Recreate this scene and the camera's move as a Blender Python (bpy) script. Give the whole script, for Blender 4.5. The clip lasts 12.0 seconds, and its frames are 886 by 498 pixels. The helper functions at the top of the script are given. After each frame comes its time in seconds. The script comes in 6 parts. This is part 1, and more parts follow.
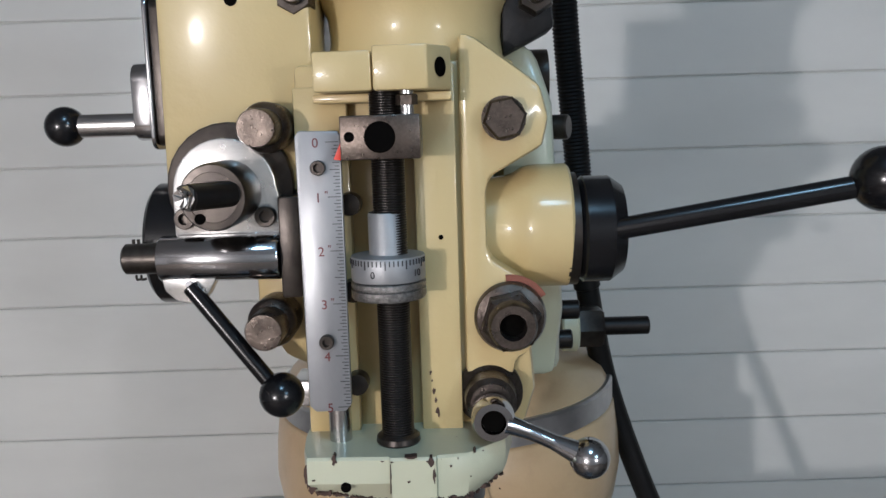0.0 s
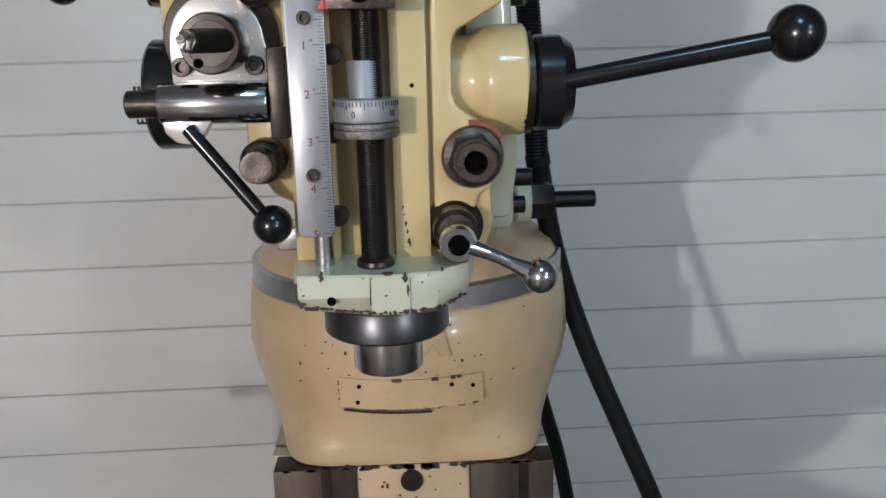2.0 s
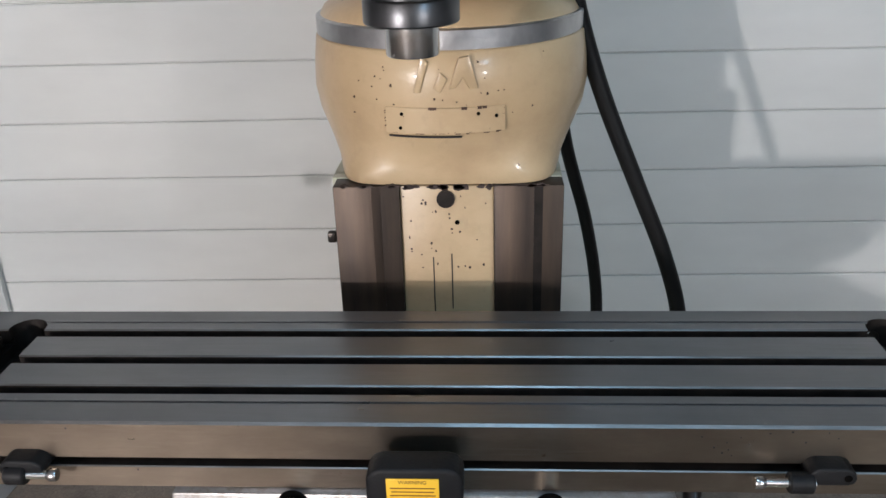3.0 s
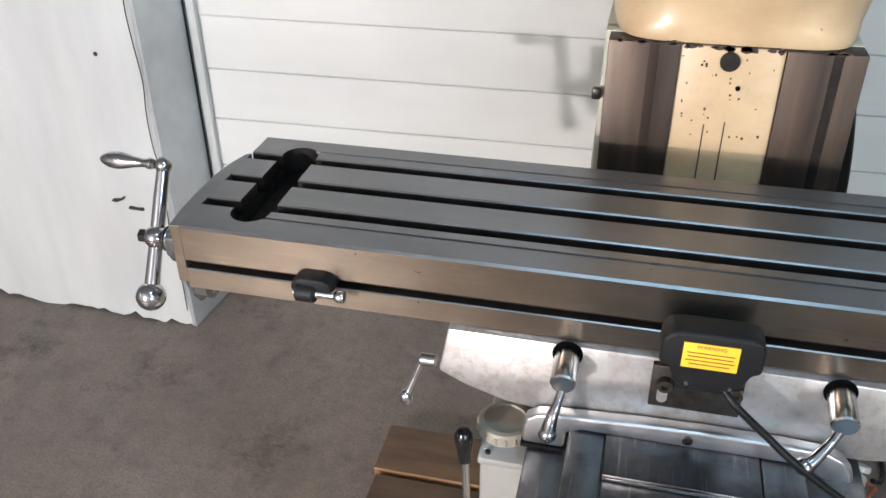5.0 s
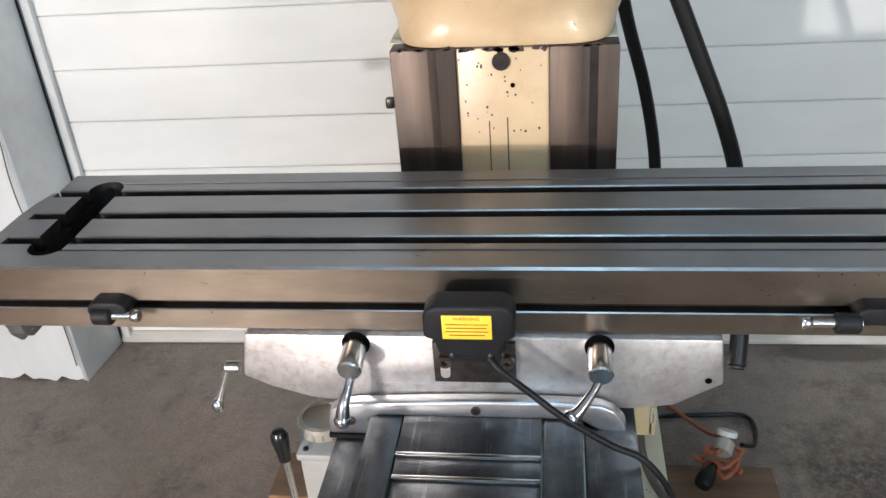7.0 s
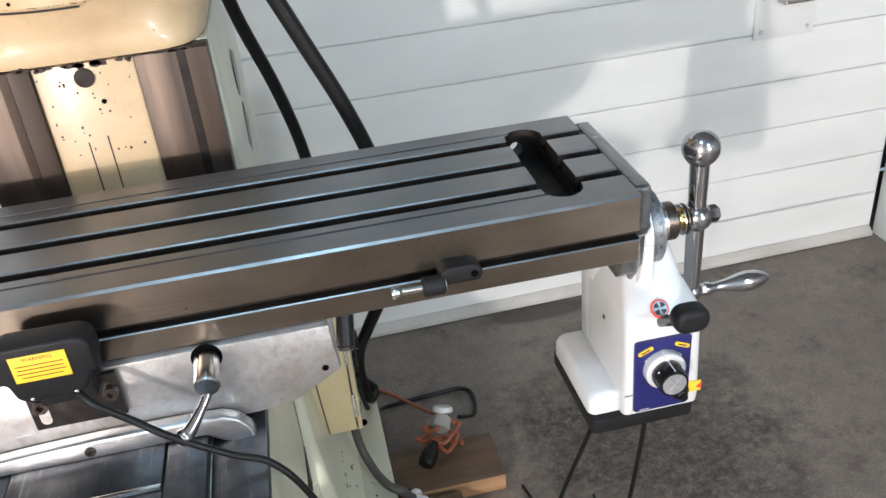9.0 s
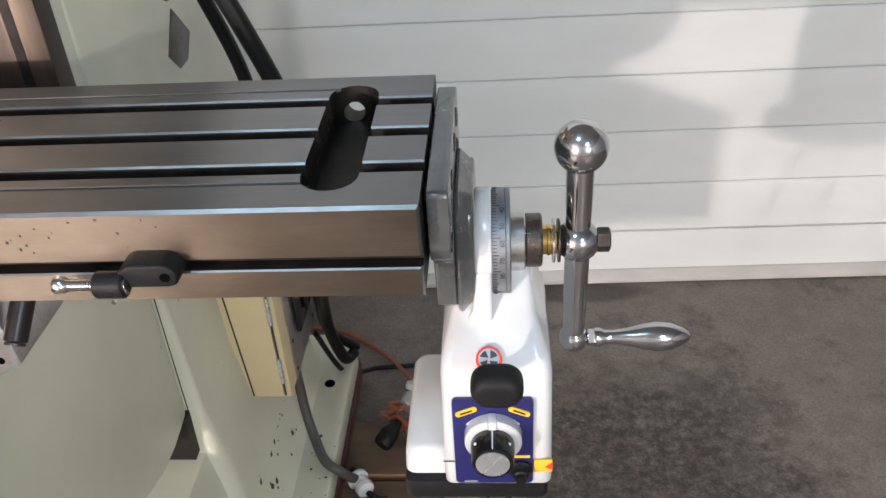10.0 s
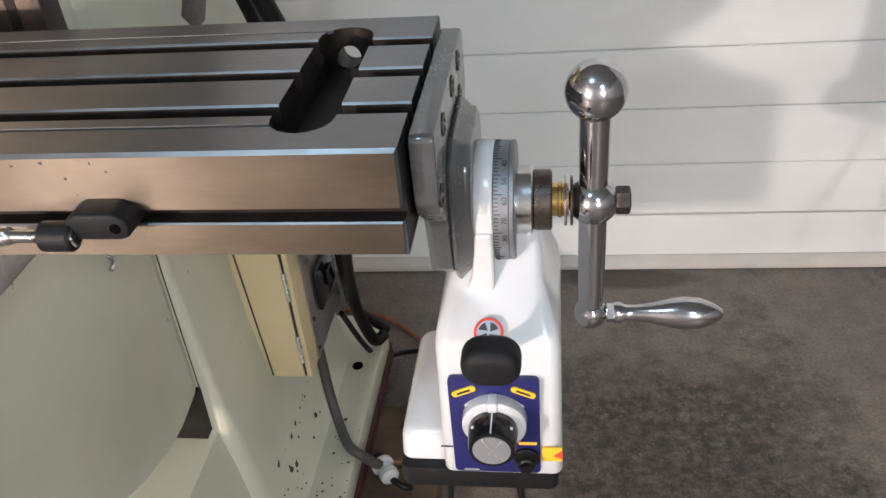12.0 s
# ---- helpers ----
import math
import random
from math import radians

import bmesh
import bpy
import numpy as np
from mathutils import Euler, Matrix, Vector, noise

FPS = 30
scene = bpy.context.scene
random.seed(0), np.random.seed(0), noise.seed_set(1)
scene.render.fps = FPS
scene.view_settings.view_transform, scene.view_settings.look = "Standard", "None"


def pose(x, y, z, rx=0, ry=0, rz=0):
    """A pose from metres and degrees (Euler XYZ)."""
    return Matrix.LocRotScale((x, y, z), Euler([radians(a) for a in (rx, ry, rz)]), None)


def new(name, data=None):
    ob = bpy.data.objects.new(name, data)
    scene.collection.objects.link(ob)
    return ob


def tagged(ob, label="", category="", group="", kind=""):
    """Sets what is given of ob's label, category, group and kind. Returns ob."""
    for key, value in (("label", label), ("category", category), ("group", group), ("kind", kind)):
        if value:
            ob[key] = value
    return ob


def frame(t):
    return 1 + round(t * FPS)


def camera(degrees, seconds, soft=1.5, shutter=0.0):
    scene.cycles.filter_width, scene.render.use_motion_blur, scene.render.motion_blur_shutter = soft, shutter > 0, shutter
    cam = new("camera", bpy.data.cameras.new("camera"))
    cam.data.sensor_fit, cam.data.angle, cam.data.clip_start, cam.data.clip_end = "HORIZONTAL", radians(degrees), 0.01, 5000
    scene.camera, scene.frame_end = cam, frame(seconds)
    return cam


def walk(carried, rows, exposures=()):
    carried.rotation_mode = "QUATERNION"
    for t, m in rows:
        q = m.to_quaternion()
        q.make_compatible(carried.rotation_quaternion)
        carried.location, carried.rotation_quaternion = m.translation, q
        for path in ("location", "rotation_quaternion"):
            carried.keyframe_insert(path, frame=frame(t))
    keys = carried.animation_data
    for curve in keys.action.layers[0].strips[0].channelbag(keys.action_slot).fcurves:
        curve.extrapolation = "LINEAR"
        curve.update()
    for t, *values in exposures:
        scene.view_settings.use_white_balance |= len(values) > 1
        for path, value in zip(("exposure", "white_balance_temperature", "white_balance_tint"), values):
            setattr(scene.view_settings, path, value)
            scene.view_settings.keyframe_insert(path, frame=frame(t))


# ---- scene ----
cam = camera(55.00, 12.0)
PATH = [
    (0.0, 0.018, -0.389, 1.6109, 81.54, 1.76, 0.63),
    (0.5, 0.0144, -0.3981, 1.6156, 79.75, 0.75, -0.41),
    (1.0, 0.0024, -0.419, 1.6101, 78.85, 0.37, -1.12),
    (1.5, 0.0049, -0.4389, 1.5991, 77.48, 0.84, -1.13),
    (2.0, 0.0064, -0.4568, 1.5813, 75.85, 1.35, -2.62),
    (2.5, 0.0345, -0.5578, 1.542, 72.15, 2.12, -2.56),
    (2.7, 0.0614, -0.6408, 1.5245, 69.7, 2.09, -0.3),
    (4.3, -0.0297, -0.6834, 1.4702, 59.25, 0.4, 9.01),
    (4.5, -0.0564, -0.6722, 1.4679, 59.04, -0.02, 10.84),
    (5.0, -0.0986, -0.669, 1.4721, 58.26, 0.46, 13.56),
    (5.5, -0.0652, -0.6714, 1.4606, 58.59, 1.62, 13.25),
    (6.0, -0.0149, -0.6761, 1.4597, 58.36, 2.45, 10.49),
    (6.5, 0.0374, -0.6928, 1.4686, 59.44, 3.24, 7.96),
    (6.7, 0.0516, -0.6979, 1.4682, 59.77, 3.6, 7.28),
    (8.3, 0.1750, -0.7426, 1.4550, 60.87, 4.58, 1.30),
    (8.5, 0.1895, -0.737, 1.4551, 60.02, 4.37, -2.25),
    (9.0, 0.2422, -0.7032, 1.4321, 59.5, 4.89, -11.96),
    (9.5, 0.4605, -0.5905, 1.3883, 58.57, 2.16, -5.5),
    (10.0, 0.6131, -0.4902, 1.3329, 55.83, 3.01, 2.52),
    (10.5, 0.6692, -0.4387, 1.2789, 55.02, 4.21, 4.86),
    (11.0, 0.6799, -0.4342, 1.264, 54.8, 5.32, 5.65),
    (11.5, 0.6763, -0.4359, 1.2609, 54.86, 5.08, 5.76),
    (12.0, 0.6522, -0.4364, 1.2671, 55.45, 4.39, 6.2),
]
EXPOSURES = ((0.0, -0.46, 5450, 4), (2.0, -0.42, 5480, 4), (2.7, -0.2, 5500, 4), (4.3, 0.58, 5550, 4), (6.7, 0.7, 5600, 4), (8.5, 0.68, 5600, 3), (9.0, 0.82, 5650, 4), (9.5, 0.95, 5820, 6), (10.0, 0.75, 5920, 8), (10.5, 0.65, 5980, 9), (12.0, 0.62, 6020, 9))
walk(cam, [(t, pose(x, y, z, rx, ry, rz)) for t, x, y, z, rx, ry, rz in PATH], EXPOSURES)

# ---- world, lamps ----
world = bpy.data.worlds.new("world")
scene.world = world
world.use_nodes = True
world.node_tree.nodes["Background"].inputs[0].default_value = (0.75, 0.87, 1.0, 1)
world.node_tree.nodes["Background"].inputs[1].default_value = 0.25


def bulb(name, loc, watts, colour, size):
    data = bpy.data.lights.new(name, "POINT")
    data.energy, data.color, data.shadow_soft_size = watts, colour, size
    ob = new(name, data)
    ob.location = loc
    return tagged(ob, kind="structure")


WARM, COOL = (1.0, 0.82, 0.725), (0.54, 0.80, 1.0)
bulb("work_light", (-1.85, -3.7, 1.64), 370, WARM, 0.05)
bulb("side_light", (2.35, -3.7, 1.90), 120, (1.0, 0.86, 0.77), 0.08)
bulb("cool_overhead_fill", (0.12, -0.85, 2.55), 19, COOL, 0.12)
# unseen cool fill lamp, added to lighten the right of the door
bulb("cool_overhead_fill", (1.6, -2.2, 2.6), 40, COOL, 0.2)


# ---- materials ----
def ramp(nodes, links, src, stops):
    r = nodes.new("ShaderNodeValToRGB")
    e = r.color_ramp.elements
    e[0].position, e[0].color = stops[0][0], (*stops[0][1], 1)
    e[1].position, e[1].color = stops[-1][0], (*stops[-1][1], 1)
    for p, c in stops[1:-1]:
        n = e.new(p)
        n.color = (*c, 1)
    links.new(src, r.inputs[0])
    return r.outputs[0]


def noise_tex(nodes, links, scale, detail=4, stretch=(1, 1, 1), rough=0.55):
    tc = nodes.new("ShaderNodeTexCoord")
    mp = nodes.new("ShaderNodeMapping")
    mp.inputs["Scale"].default_value = stretch
    links.new(tc.outputs["Object"], mp.inputs[0])
    n = nodes.new("ShaderNodeTexNoise")
    n.inputs["Scale"].default_value, n.inputs["Detail"].default_value, n.inputs["Roughness"].default_value = scale, detail, rough
    links.new(mp.outputs[0], n.inputs["Vector"])
    return n.outputs["Fac"]


def mix(nodes, links, fac, a, b):
    m = nodes.new("ShaderNodeMix")
    m.data_type = "RGBA"
    links.new(fac, m.inputs[0])
    for v, i in ((a, 6), (b, 7)):
        if isinstance(v, tuple):
            m.inputs[i].default_value = (*v, 1)
        else:
            links.new(v, m.inputs[i])
    return m.outputs[2]


def material(name, a, b=None, rough=0.4, metal=0.0, scale=8.0, stretch=(1, 1, 1), bump=0.0, bump_scale=60.0, bump_stretch=(1, 1, 1),
             rough_var=0.1, coat=0.0, chips=None, fine=None, relief=0.002, brushed=0.0, spec=0.5):
    """Two tones mixed by a broad noise, a finer noise over it, relief and uneven gloss; chips: (scale, threshold, colour)."""
    m = bpy.data.materials.new(name)
    m.use_nodes = True
    nodes, links = m.node_tree.nodes, m.node_tree.links
    p = nodes["Principled BSDF"]
    b = b or tuple(0.85 * v for v in a)
    broad = noise_tex(nodes, links, scale, 5, stretch)
    col = ramp(nodes, links, broad, [(0.35, a), (0.68, b)])
    grain = noise_tex(nodes, links, bump_scale, 5, bump_stretch, 0.65)
    if fine:
        col = mix(nodes, links, ramp(nodes, links, grain, [(0.45, (0, 0, 0)), (0.75, (1, 1, 1))]), col, fine)
    rgh = nodes.new("ShaderNodeMapRange")
    rgh.inputs[3].default_value, rgh.inputs[4].default_value = max(0.02, rough - rough_var), min(1, rough + rough_var)
    links.new(noise_tex(nodes, links, scale * 3, 4, stretch), rgh.inputs[0])
    links.new(rgh.outputs[0], p.inputs["Roughness"])
    if chips:
        cs, thr, cc = chips
        mask = ramp(nodes, links, noise_tex(nodes, links, cs, 6, (1, 1, 0.6), 0.7), [(thr, (0, 0, 0)), (thr + 0.015, (1, 1, 1))])
        col = mix(nodes, links, mask, col, cc)
    links.new(col, p.inputs["Base Color"])
    p.inputs["Metallic"].default_value = metal
    p.inputs["Specular IOR Level"].default_value = spec
    p.inputs["Coat Weight"].default_value = coat
    p.inputs["Coat Roughness"].default_value = 0.09
    if brushed:
        tv = nodes.new("ShaderNodeCombineXYZ")
        tv.inputs[1].default_value = tv.inputs[2].default_value = 0.7071
        p.inputs["Anisotropic"].default_value = brushed
        links.new(tv.outputs[0], p.inputs["Tangent"])
    if bump:
        bp = nodes.new("ShaderNodeBump")
        bp.inputs["Strength"].default_value, bp.inputs["Distance"].default_value = bump, relief
        links.new(grain, bp.inputs["Height"])
        links.new(bp.outputs[0], p.inputs["Normal"])
    return m


def scratched(m, smear, scratch, along=(0.04, 1, 1), smear_scale=14.0, scratch_scale=170.0, amount=0.55):
    """Smears of old oil and fine bright scratches over a metal; along: how the scratches are drawn out."""
    nodes, links = m.node_tree.nodes, m.node_tree.links
    p = nodes["Principled BSDF"]
    c = p.inputs["Base Color"].links[0].from_socket
    k = amount
    wipe = ramp(nodes, links, noise_tex(nodes, links, smear_scale, 7, (1, 1, 1.6), 0.72), [(0.46, (0, 0, 0)), (0.70, (k, k, k))])
    c = mix(nodes, links, wipe, c, smear)
    line = ramp(nodes, links, noise_tex(nodes, links, scratch_scale, 3, along, 0.6), [(0.60, (0, 0, 0)), (0.72, (k, k, k))])
    c = mix(nodes, links, line, c, scratch)
    links.new(c, p.inputs["Base Color"])
    old = p.inputs["Roughness"].links[0].from_socket
    add = nodes.new("ShaderNodeMath")
    add.operation = "MULTIPLY_ADD"
    links.new(wipe, add.inputs[0])
    add.inputs[1].default_value = 0.16
    links.new(old, add.inputs[2])
    links.new(add.outputs[0], p.inputs["Roughness"])
    return m


PAINT = material("machine_paint", (0.60, 0.475, 0.232), (0.525, 0.41, 0.198), rough=0.40, scale=7, bump=0.45, bump_scale=26, coat=0.45, spec=0.35,
                 chips=(26, 0.735, (0.10, 0.055, 0.04)))
# machine paint with more chips, its colour tinted green for cool shade
PAINT_WORN_SHADE = material("worn_shaded_machine_paint", (0.57, 0.575, 0.42), (0.50, 0.51, 0.365), rough=0.32, scale=9, bump=0.3, bump_scale=45, coat=0.25,
                      chips=(34, 0.66, (0.09, 0.05, 0.04)))
PAINT_PALE = material("pale_base_paint", (0.60, 0.605, 0.475), (0.51, 0.52, 0.41), rough=0.35, scale=4, bump=0.2, bump_scale=30, coat=0.2,
                      chips=(30, 0.70, (0.06, 0.05, 0.045)))
PAINT_TURRET = material("turret_paint", (0.565, 0.428, 0.252), (0.48, 0.355, 0.20), rough=0.34, scale=6, bump=0.25, bump_scale=30, coat=0.25,
                        chips=(38, 0.69, (0.12, 0.07, 0.05)))
scratched(PAINT_TURRET, (0.30, 0.20, 0.11), (0.42, 0.31, 0.19), (1, 1, 0.5), 5.5, 60.0, 0.38)
CABINET = material("cabinet_paint", (0.63, 0.53, 0.31), (0.58, 0.48, 0.275), rough=0.38, scale=5, bump=0.1)
BASE_RED = material("base_red_edge", (0.065, 0.018, 0.015), (0.04, 0.013, 0.012), rough=0.6)
STEEL = material("ground_steel", (0.26, 0.265, 0.28), (0.18, 0.185, 0.195), rough=0.30, metal=0.95, scale=9, stretch=(0.6, 1, 2), bump=0.08,
                 bump_scale=240, bump_stretch=(0.2, 0.2, 1), relief=0.0006, rough_var=0.09, fine=(0.31, 0.30, 0.29))
QUILL = material("oiled_quill_steel", (0.125, 0.125, 0.13), (0.085, 0.086, 0.09), rough=0.33, metal=0.95, scale=30, rough_var=0.08, bump=0.06,
                 bump_scale=240, bump_stretch=(0.2, 0.2, 1), relief=0.0005)
TABLE_STEEL = material("table_steel", (0.245, 0.246, 0.252), (0.165, 0.166, 0.171), rough=0.31, metal=0.88, scale=5, stretch=(0.5, 2, 2), bump=0.05,
                       bump_scale=420, bump_stretch=(0.03, 1, 1), relief=0.0006, rough_var=0.09, fine=(0.20, 0.20, 0.203), brushed=0.68)
SADDLE_STEEL = material("saddle_steel", (0.68, 0.67, 0.66), (0.50, 0.49, 0.48), rough=0.37, metal=0.9, scale=13, bump=0.08, bump_scale=120,
                        rough_var=0.12, fine=(0.44, 0.39, 0.34), brushed=0.5)
FRONT_STEEL = material("table_front_steel", (0.235, 0.196, 0.152), (0.155, 0.128, 0.097), rough=0.31, metal=1.0, scale=9, stretch=(0.7, 2, 2), bump=0.05,
                       bump_scale=300, bump_stretch=(0.12, 1, 1), relief=0.0005, rough_var=0.09, fine=(0.195, 0.163, 0.127), brushed=0.78, chips=(62, 0.675, (0.10, 0.072, 0.052)))
BAR_STEEL = material("cast_bar_steel", (0.56, 0.56, 0.56), (0.40, 0.40, 0.41), rough=0.34, metal=0.95, scale=25, bump=0.15, bump_scale=160, rough_var=0.12)
scratched(FRONT_STEEL, (0.10, 0.078, 0.058), (0.29, 0.25, 0.205), (0.06, 1, 1), 9.0, 260.0, 0.2)
scratched(TABLE_STEEL, (0.10, 0.094, 0.09), (0.29, 0.29, 0.29), (0.03, 1, 1), 5.0, 240.0, 0.16)
scratched(SADDLE_STEEL, (0.32, 0.28, 0.24), (0.74, 0.74, 0.74), (0.25, 1, 1), 12.0, 190.0, 0.28)
SEALW = material("grimy_white_seal", (0.52, 0.50, 0.46), (0.40, 0.38, 0.34), rough=0.5, scale=9, stretch=(0.5, 1, 1), bump=0.3)
CONDUIT = material("grey_conduit", (0.075, 0.068, 0.062), (0.055, 0.05, 0.046), rough=0.5, bump=0.2)
WAY_STEEL = material("column_way_steel", (0.085, 0.062, 0.046), (0.034, 0.028, 0.024), rough=0.42, metal=0.75, scale=9, stretch=(4, 1, 0.35), bump=0.12,
                     bump_scale=240, bump_stretch=(1, 1, 0.05), relief=0.001)
KNEE_STEEL = material("knee_way_steel", (0.15, 0.155, 0.163), (0.075, 0.078, 0.084), rough=0.36, metal=0.9, scale=11, stretch=(2, 0.6, 1), bump=0.12,
                      bump_scale=260, bump_stretch=(1, 0.05, 1), relief=0.0008)
scratched(KNEE_STEEL, (0.042, 0.040, 0.041), (0.24, 0.25, 0.265), (1, 0.05, 1), 24.0, 260.0, 0.7)
CHROME = material("chrome", (0.53, 0.53, 0.545), (0.45, 0.45, 0.47), rough=0.12, metal=1.0, rough_var=0.04)
POLISHED = material("polished_plate", (0.86, 0.85, 0.82), (0.74, 0.72, 0.69), rough=0.24, metal=0.75, scale=40, rough_var=0.1, bump=0.05, bump_scale=160)
BRIGHT = material("bright_steel", (0.62, 0.61, 0.60), (0.52, 0.51, 0.50), rough=0.22, metal=1.0, bump=0.06, bump_scale=150)
DULL = material("oiled_dark_steel", (0.07, 0.06, 0.052), (0.035, 0.03, 0.027), rough=0.35, metal=0.8, scale=80, bump=0.14, bump_scale=500, relief=0.0006)
BOLT = material("brown_bolt_steel", (0.112, 0.09, 0.075), (0.06, 0.049, 0.042), rough=0.30, metal=0.85, scale=90, bump=0.35, bump_scale=700,
                relief=0.0005, fine=(0.13, 0.108, 0.092))
# highlight on the table's chamfers, put into a lighter steel colour
EDGE = material("edge_highlight_steel", (0.3, 0.295, 0.29), (0.17, 0.165, 0.16), rough=0.4, metal=1.0, scale=60, stretch=(0.2, 1, 1), rough_var=0.12)
# near-black steel that puts the shade of slots and hollows into the colour
SLOT = material("dark_recess_steel", (0.030, 0.024, 0.020), (0.014, 0.0115, 0.010), rough=0.5, metal=0.6, scale=40)
SCREW = material("black_lead_screw", (0.05, 0.045, 0.042), (0.028, 0.025, 0.024), rough=0.35, metal=0.8)
RULE = material("satin_rule", (0.37, 0.375, 0.385), (0.29, 0.295, 0.305), rough=0.42, metal=0.6, scale=45, stretch=(1, 1, 0.4), bump=0.08, bump_scale=500, relief=0.0004, rough_var=0.12)
DIALM = material("satin_dial", (0.36, 0.365, 0.37), (0.29, 0.295, 0.30), rough=0.5, metal=0.6, scale=30, bump=0.08, bump_scale=400, relief=0.0005)
FEED_DIAL = material("worn_feed_dial", (0.27, 0.28, 0.29), (0.19, 0.20, 0.21), rough=0.45, metal=0.7, scale=60, bump=0.1, bump_scale=300, relief=0.0005)
KNURL = material("knurled_steel", (0.30, 0.29, 0.28), (0.16, 0.155, 0.15), rough=0.4, metal=0.9, scale=600, bump=0.9, bump_scale=900, relief=0.0006)
BLACKP = material("black_plastic", (0.008, 0.008, 0.009), (0.005, 0.005, 0.006), rough=0.2, scale=20, rough_var=0.05)
BLACKM = material("matt_black_plastic", (0.014, 0.0135, 0.014), (0.009, 0.009, 0.0095), rough=0.48, bump=0.25, bump_scale=250, spec=0.18)
RUBBER = material("black_rubber", (0.008, 0.0078, 0.008), (0.005, 0.005, 0.005), rough=0.45, bump=0.1, spec=0.25)
GREYIRON = material("grey_bracket_paint", (0.092, 0.094, 0.092), (0.060, 0.061, 0.060), rough=0.25, scale=14, bump=0.45, bump_scale=45, coat=0.4,
                    chips=(32, 0.71, (0.32, 0.31, 0.29)))
WHITE = material("white_enamel", (0.64, 0.645, 0.64), (0.58, 0.585, 0.58), rough=0.22, scale=8, bump=0.12, bump_scale=25, coat=0.4)
BLUE = material("blue_panel", (0.013, 0.014, 0.105), (0.010, 0.011, 0.085), rough=0.35)
YELLOW = material("yellow_sticker", (0.85, 0.52, 0.03), (0.80, 0.48, 0.03), rough=0.4)
REDP = material("red_marker", (0.75, 0.06, 0.03), (0.65, 0.05, 0.03), rough=0.4)
INK = material("dark_ink", (0.03, 0.025, 0.03), (0.02, 0.02, 0.02), rough=0.5)
REDINK = material("red_ink", (0.13, 0.014, 0.016), (0.10, 0.011, 0.013), rough=0.5)
WHITEINK = material("white_ink", (0.7, 0.7, 0.75), (0.65, 0.65, 0.7), rough=0.5)
BRASS = material("brass", (0.72, 0.50, 0.18), (0.6, 0.40, 0.13), rough=0.2, metal=1.0)
DOOR = material("door_white_paint", (0.715, 0.722, 0.695), (0.64, 0.647, 0.622), rough=0.6, scale=2.2, stretch=(1, 1, 2.5), bump=0.3, bump_scale=7, relief=0.004,
                spec=0.3, chips=(9, 0.80, (0.45, 0.42, 0.36)))
TRIMW = material("wrinkled_white_sheet", (0.57, 0.588, 0.575), (0.50, 0.516, 0.508), rough=0.45, scale=3, stretch=(3, 1, 0.6), bump=0.5, bump_scale=9,
                 bump_stretch=(3, 1, 0.5))
GALV = material("galvanised_post", (0.55, 0.58, 0.60), (0.47, 0.50, 0.52), rough=0.42, metal=0.35, scale=12)
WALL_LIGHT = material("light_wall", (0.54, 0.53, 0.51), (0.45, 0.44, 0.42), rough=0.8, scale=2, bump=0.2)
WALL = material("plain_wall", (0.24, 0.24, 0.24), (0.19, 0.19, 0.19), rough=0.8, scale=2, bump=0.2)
WOOD = material("rough_pallet_wood", (0.125, 0.078, 0.043), (0.062, 0.040, 0.024), rough=0.75, scale=9, stretch=(0.5, 3, 3), bump=0.5, bump_scale=50,
                bump_stretch=(0.15, 1, 1))
# lighter orange copy of the board wood, for faces painted as lit
LIT_WOOD = material("lit_edge_wood", (0.36, 0.21, 0.10), (0.22, 0.125, 0.06), rough=0.75, scale=14, stretch=(0.4, 2, 3), bump=0.4, bump_scale=60, bump_stretch=(0.2, 1, 1))
ORANGE = material("orange_cord", (0.30, 0.085, 0.035), (0.22, 0.062, 0.026), rough=0.5)
GREYP = material("grey_pump_paint", (0.34, 0.335, 0.31), (0.27, 0.265, 0.245), rough=0.45, scale=12, bump=0.15)
IVORY = material("ivory_plastic", (0.33, 0.30, 0.24), (0.26, 0.235, 0.185), rough=0.35)
DARKHOLE = material("open_hole_dark", (0.004, 0.0035, 0.003), (0.003, 0.003, 0.003), rough=1.0, rough_var=0.0, spec=0.0)


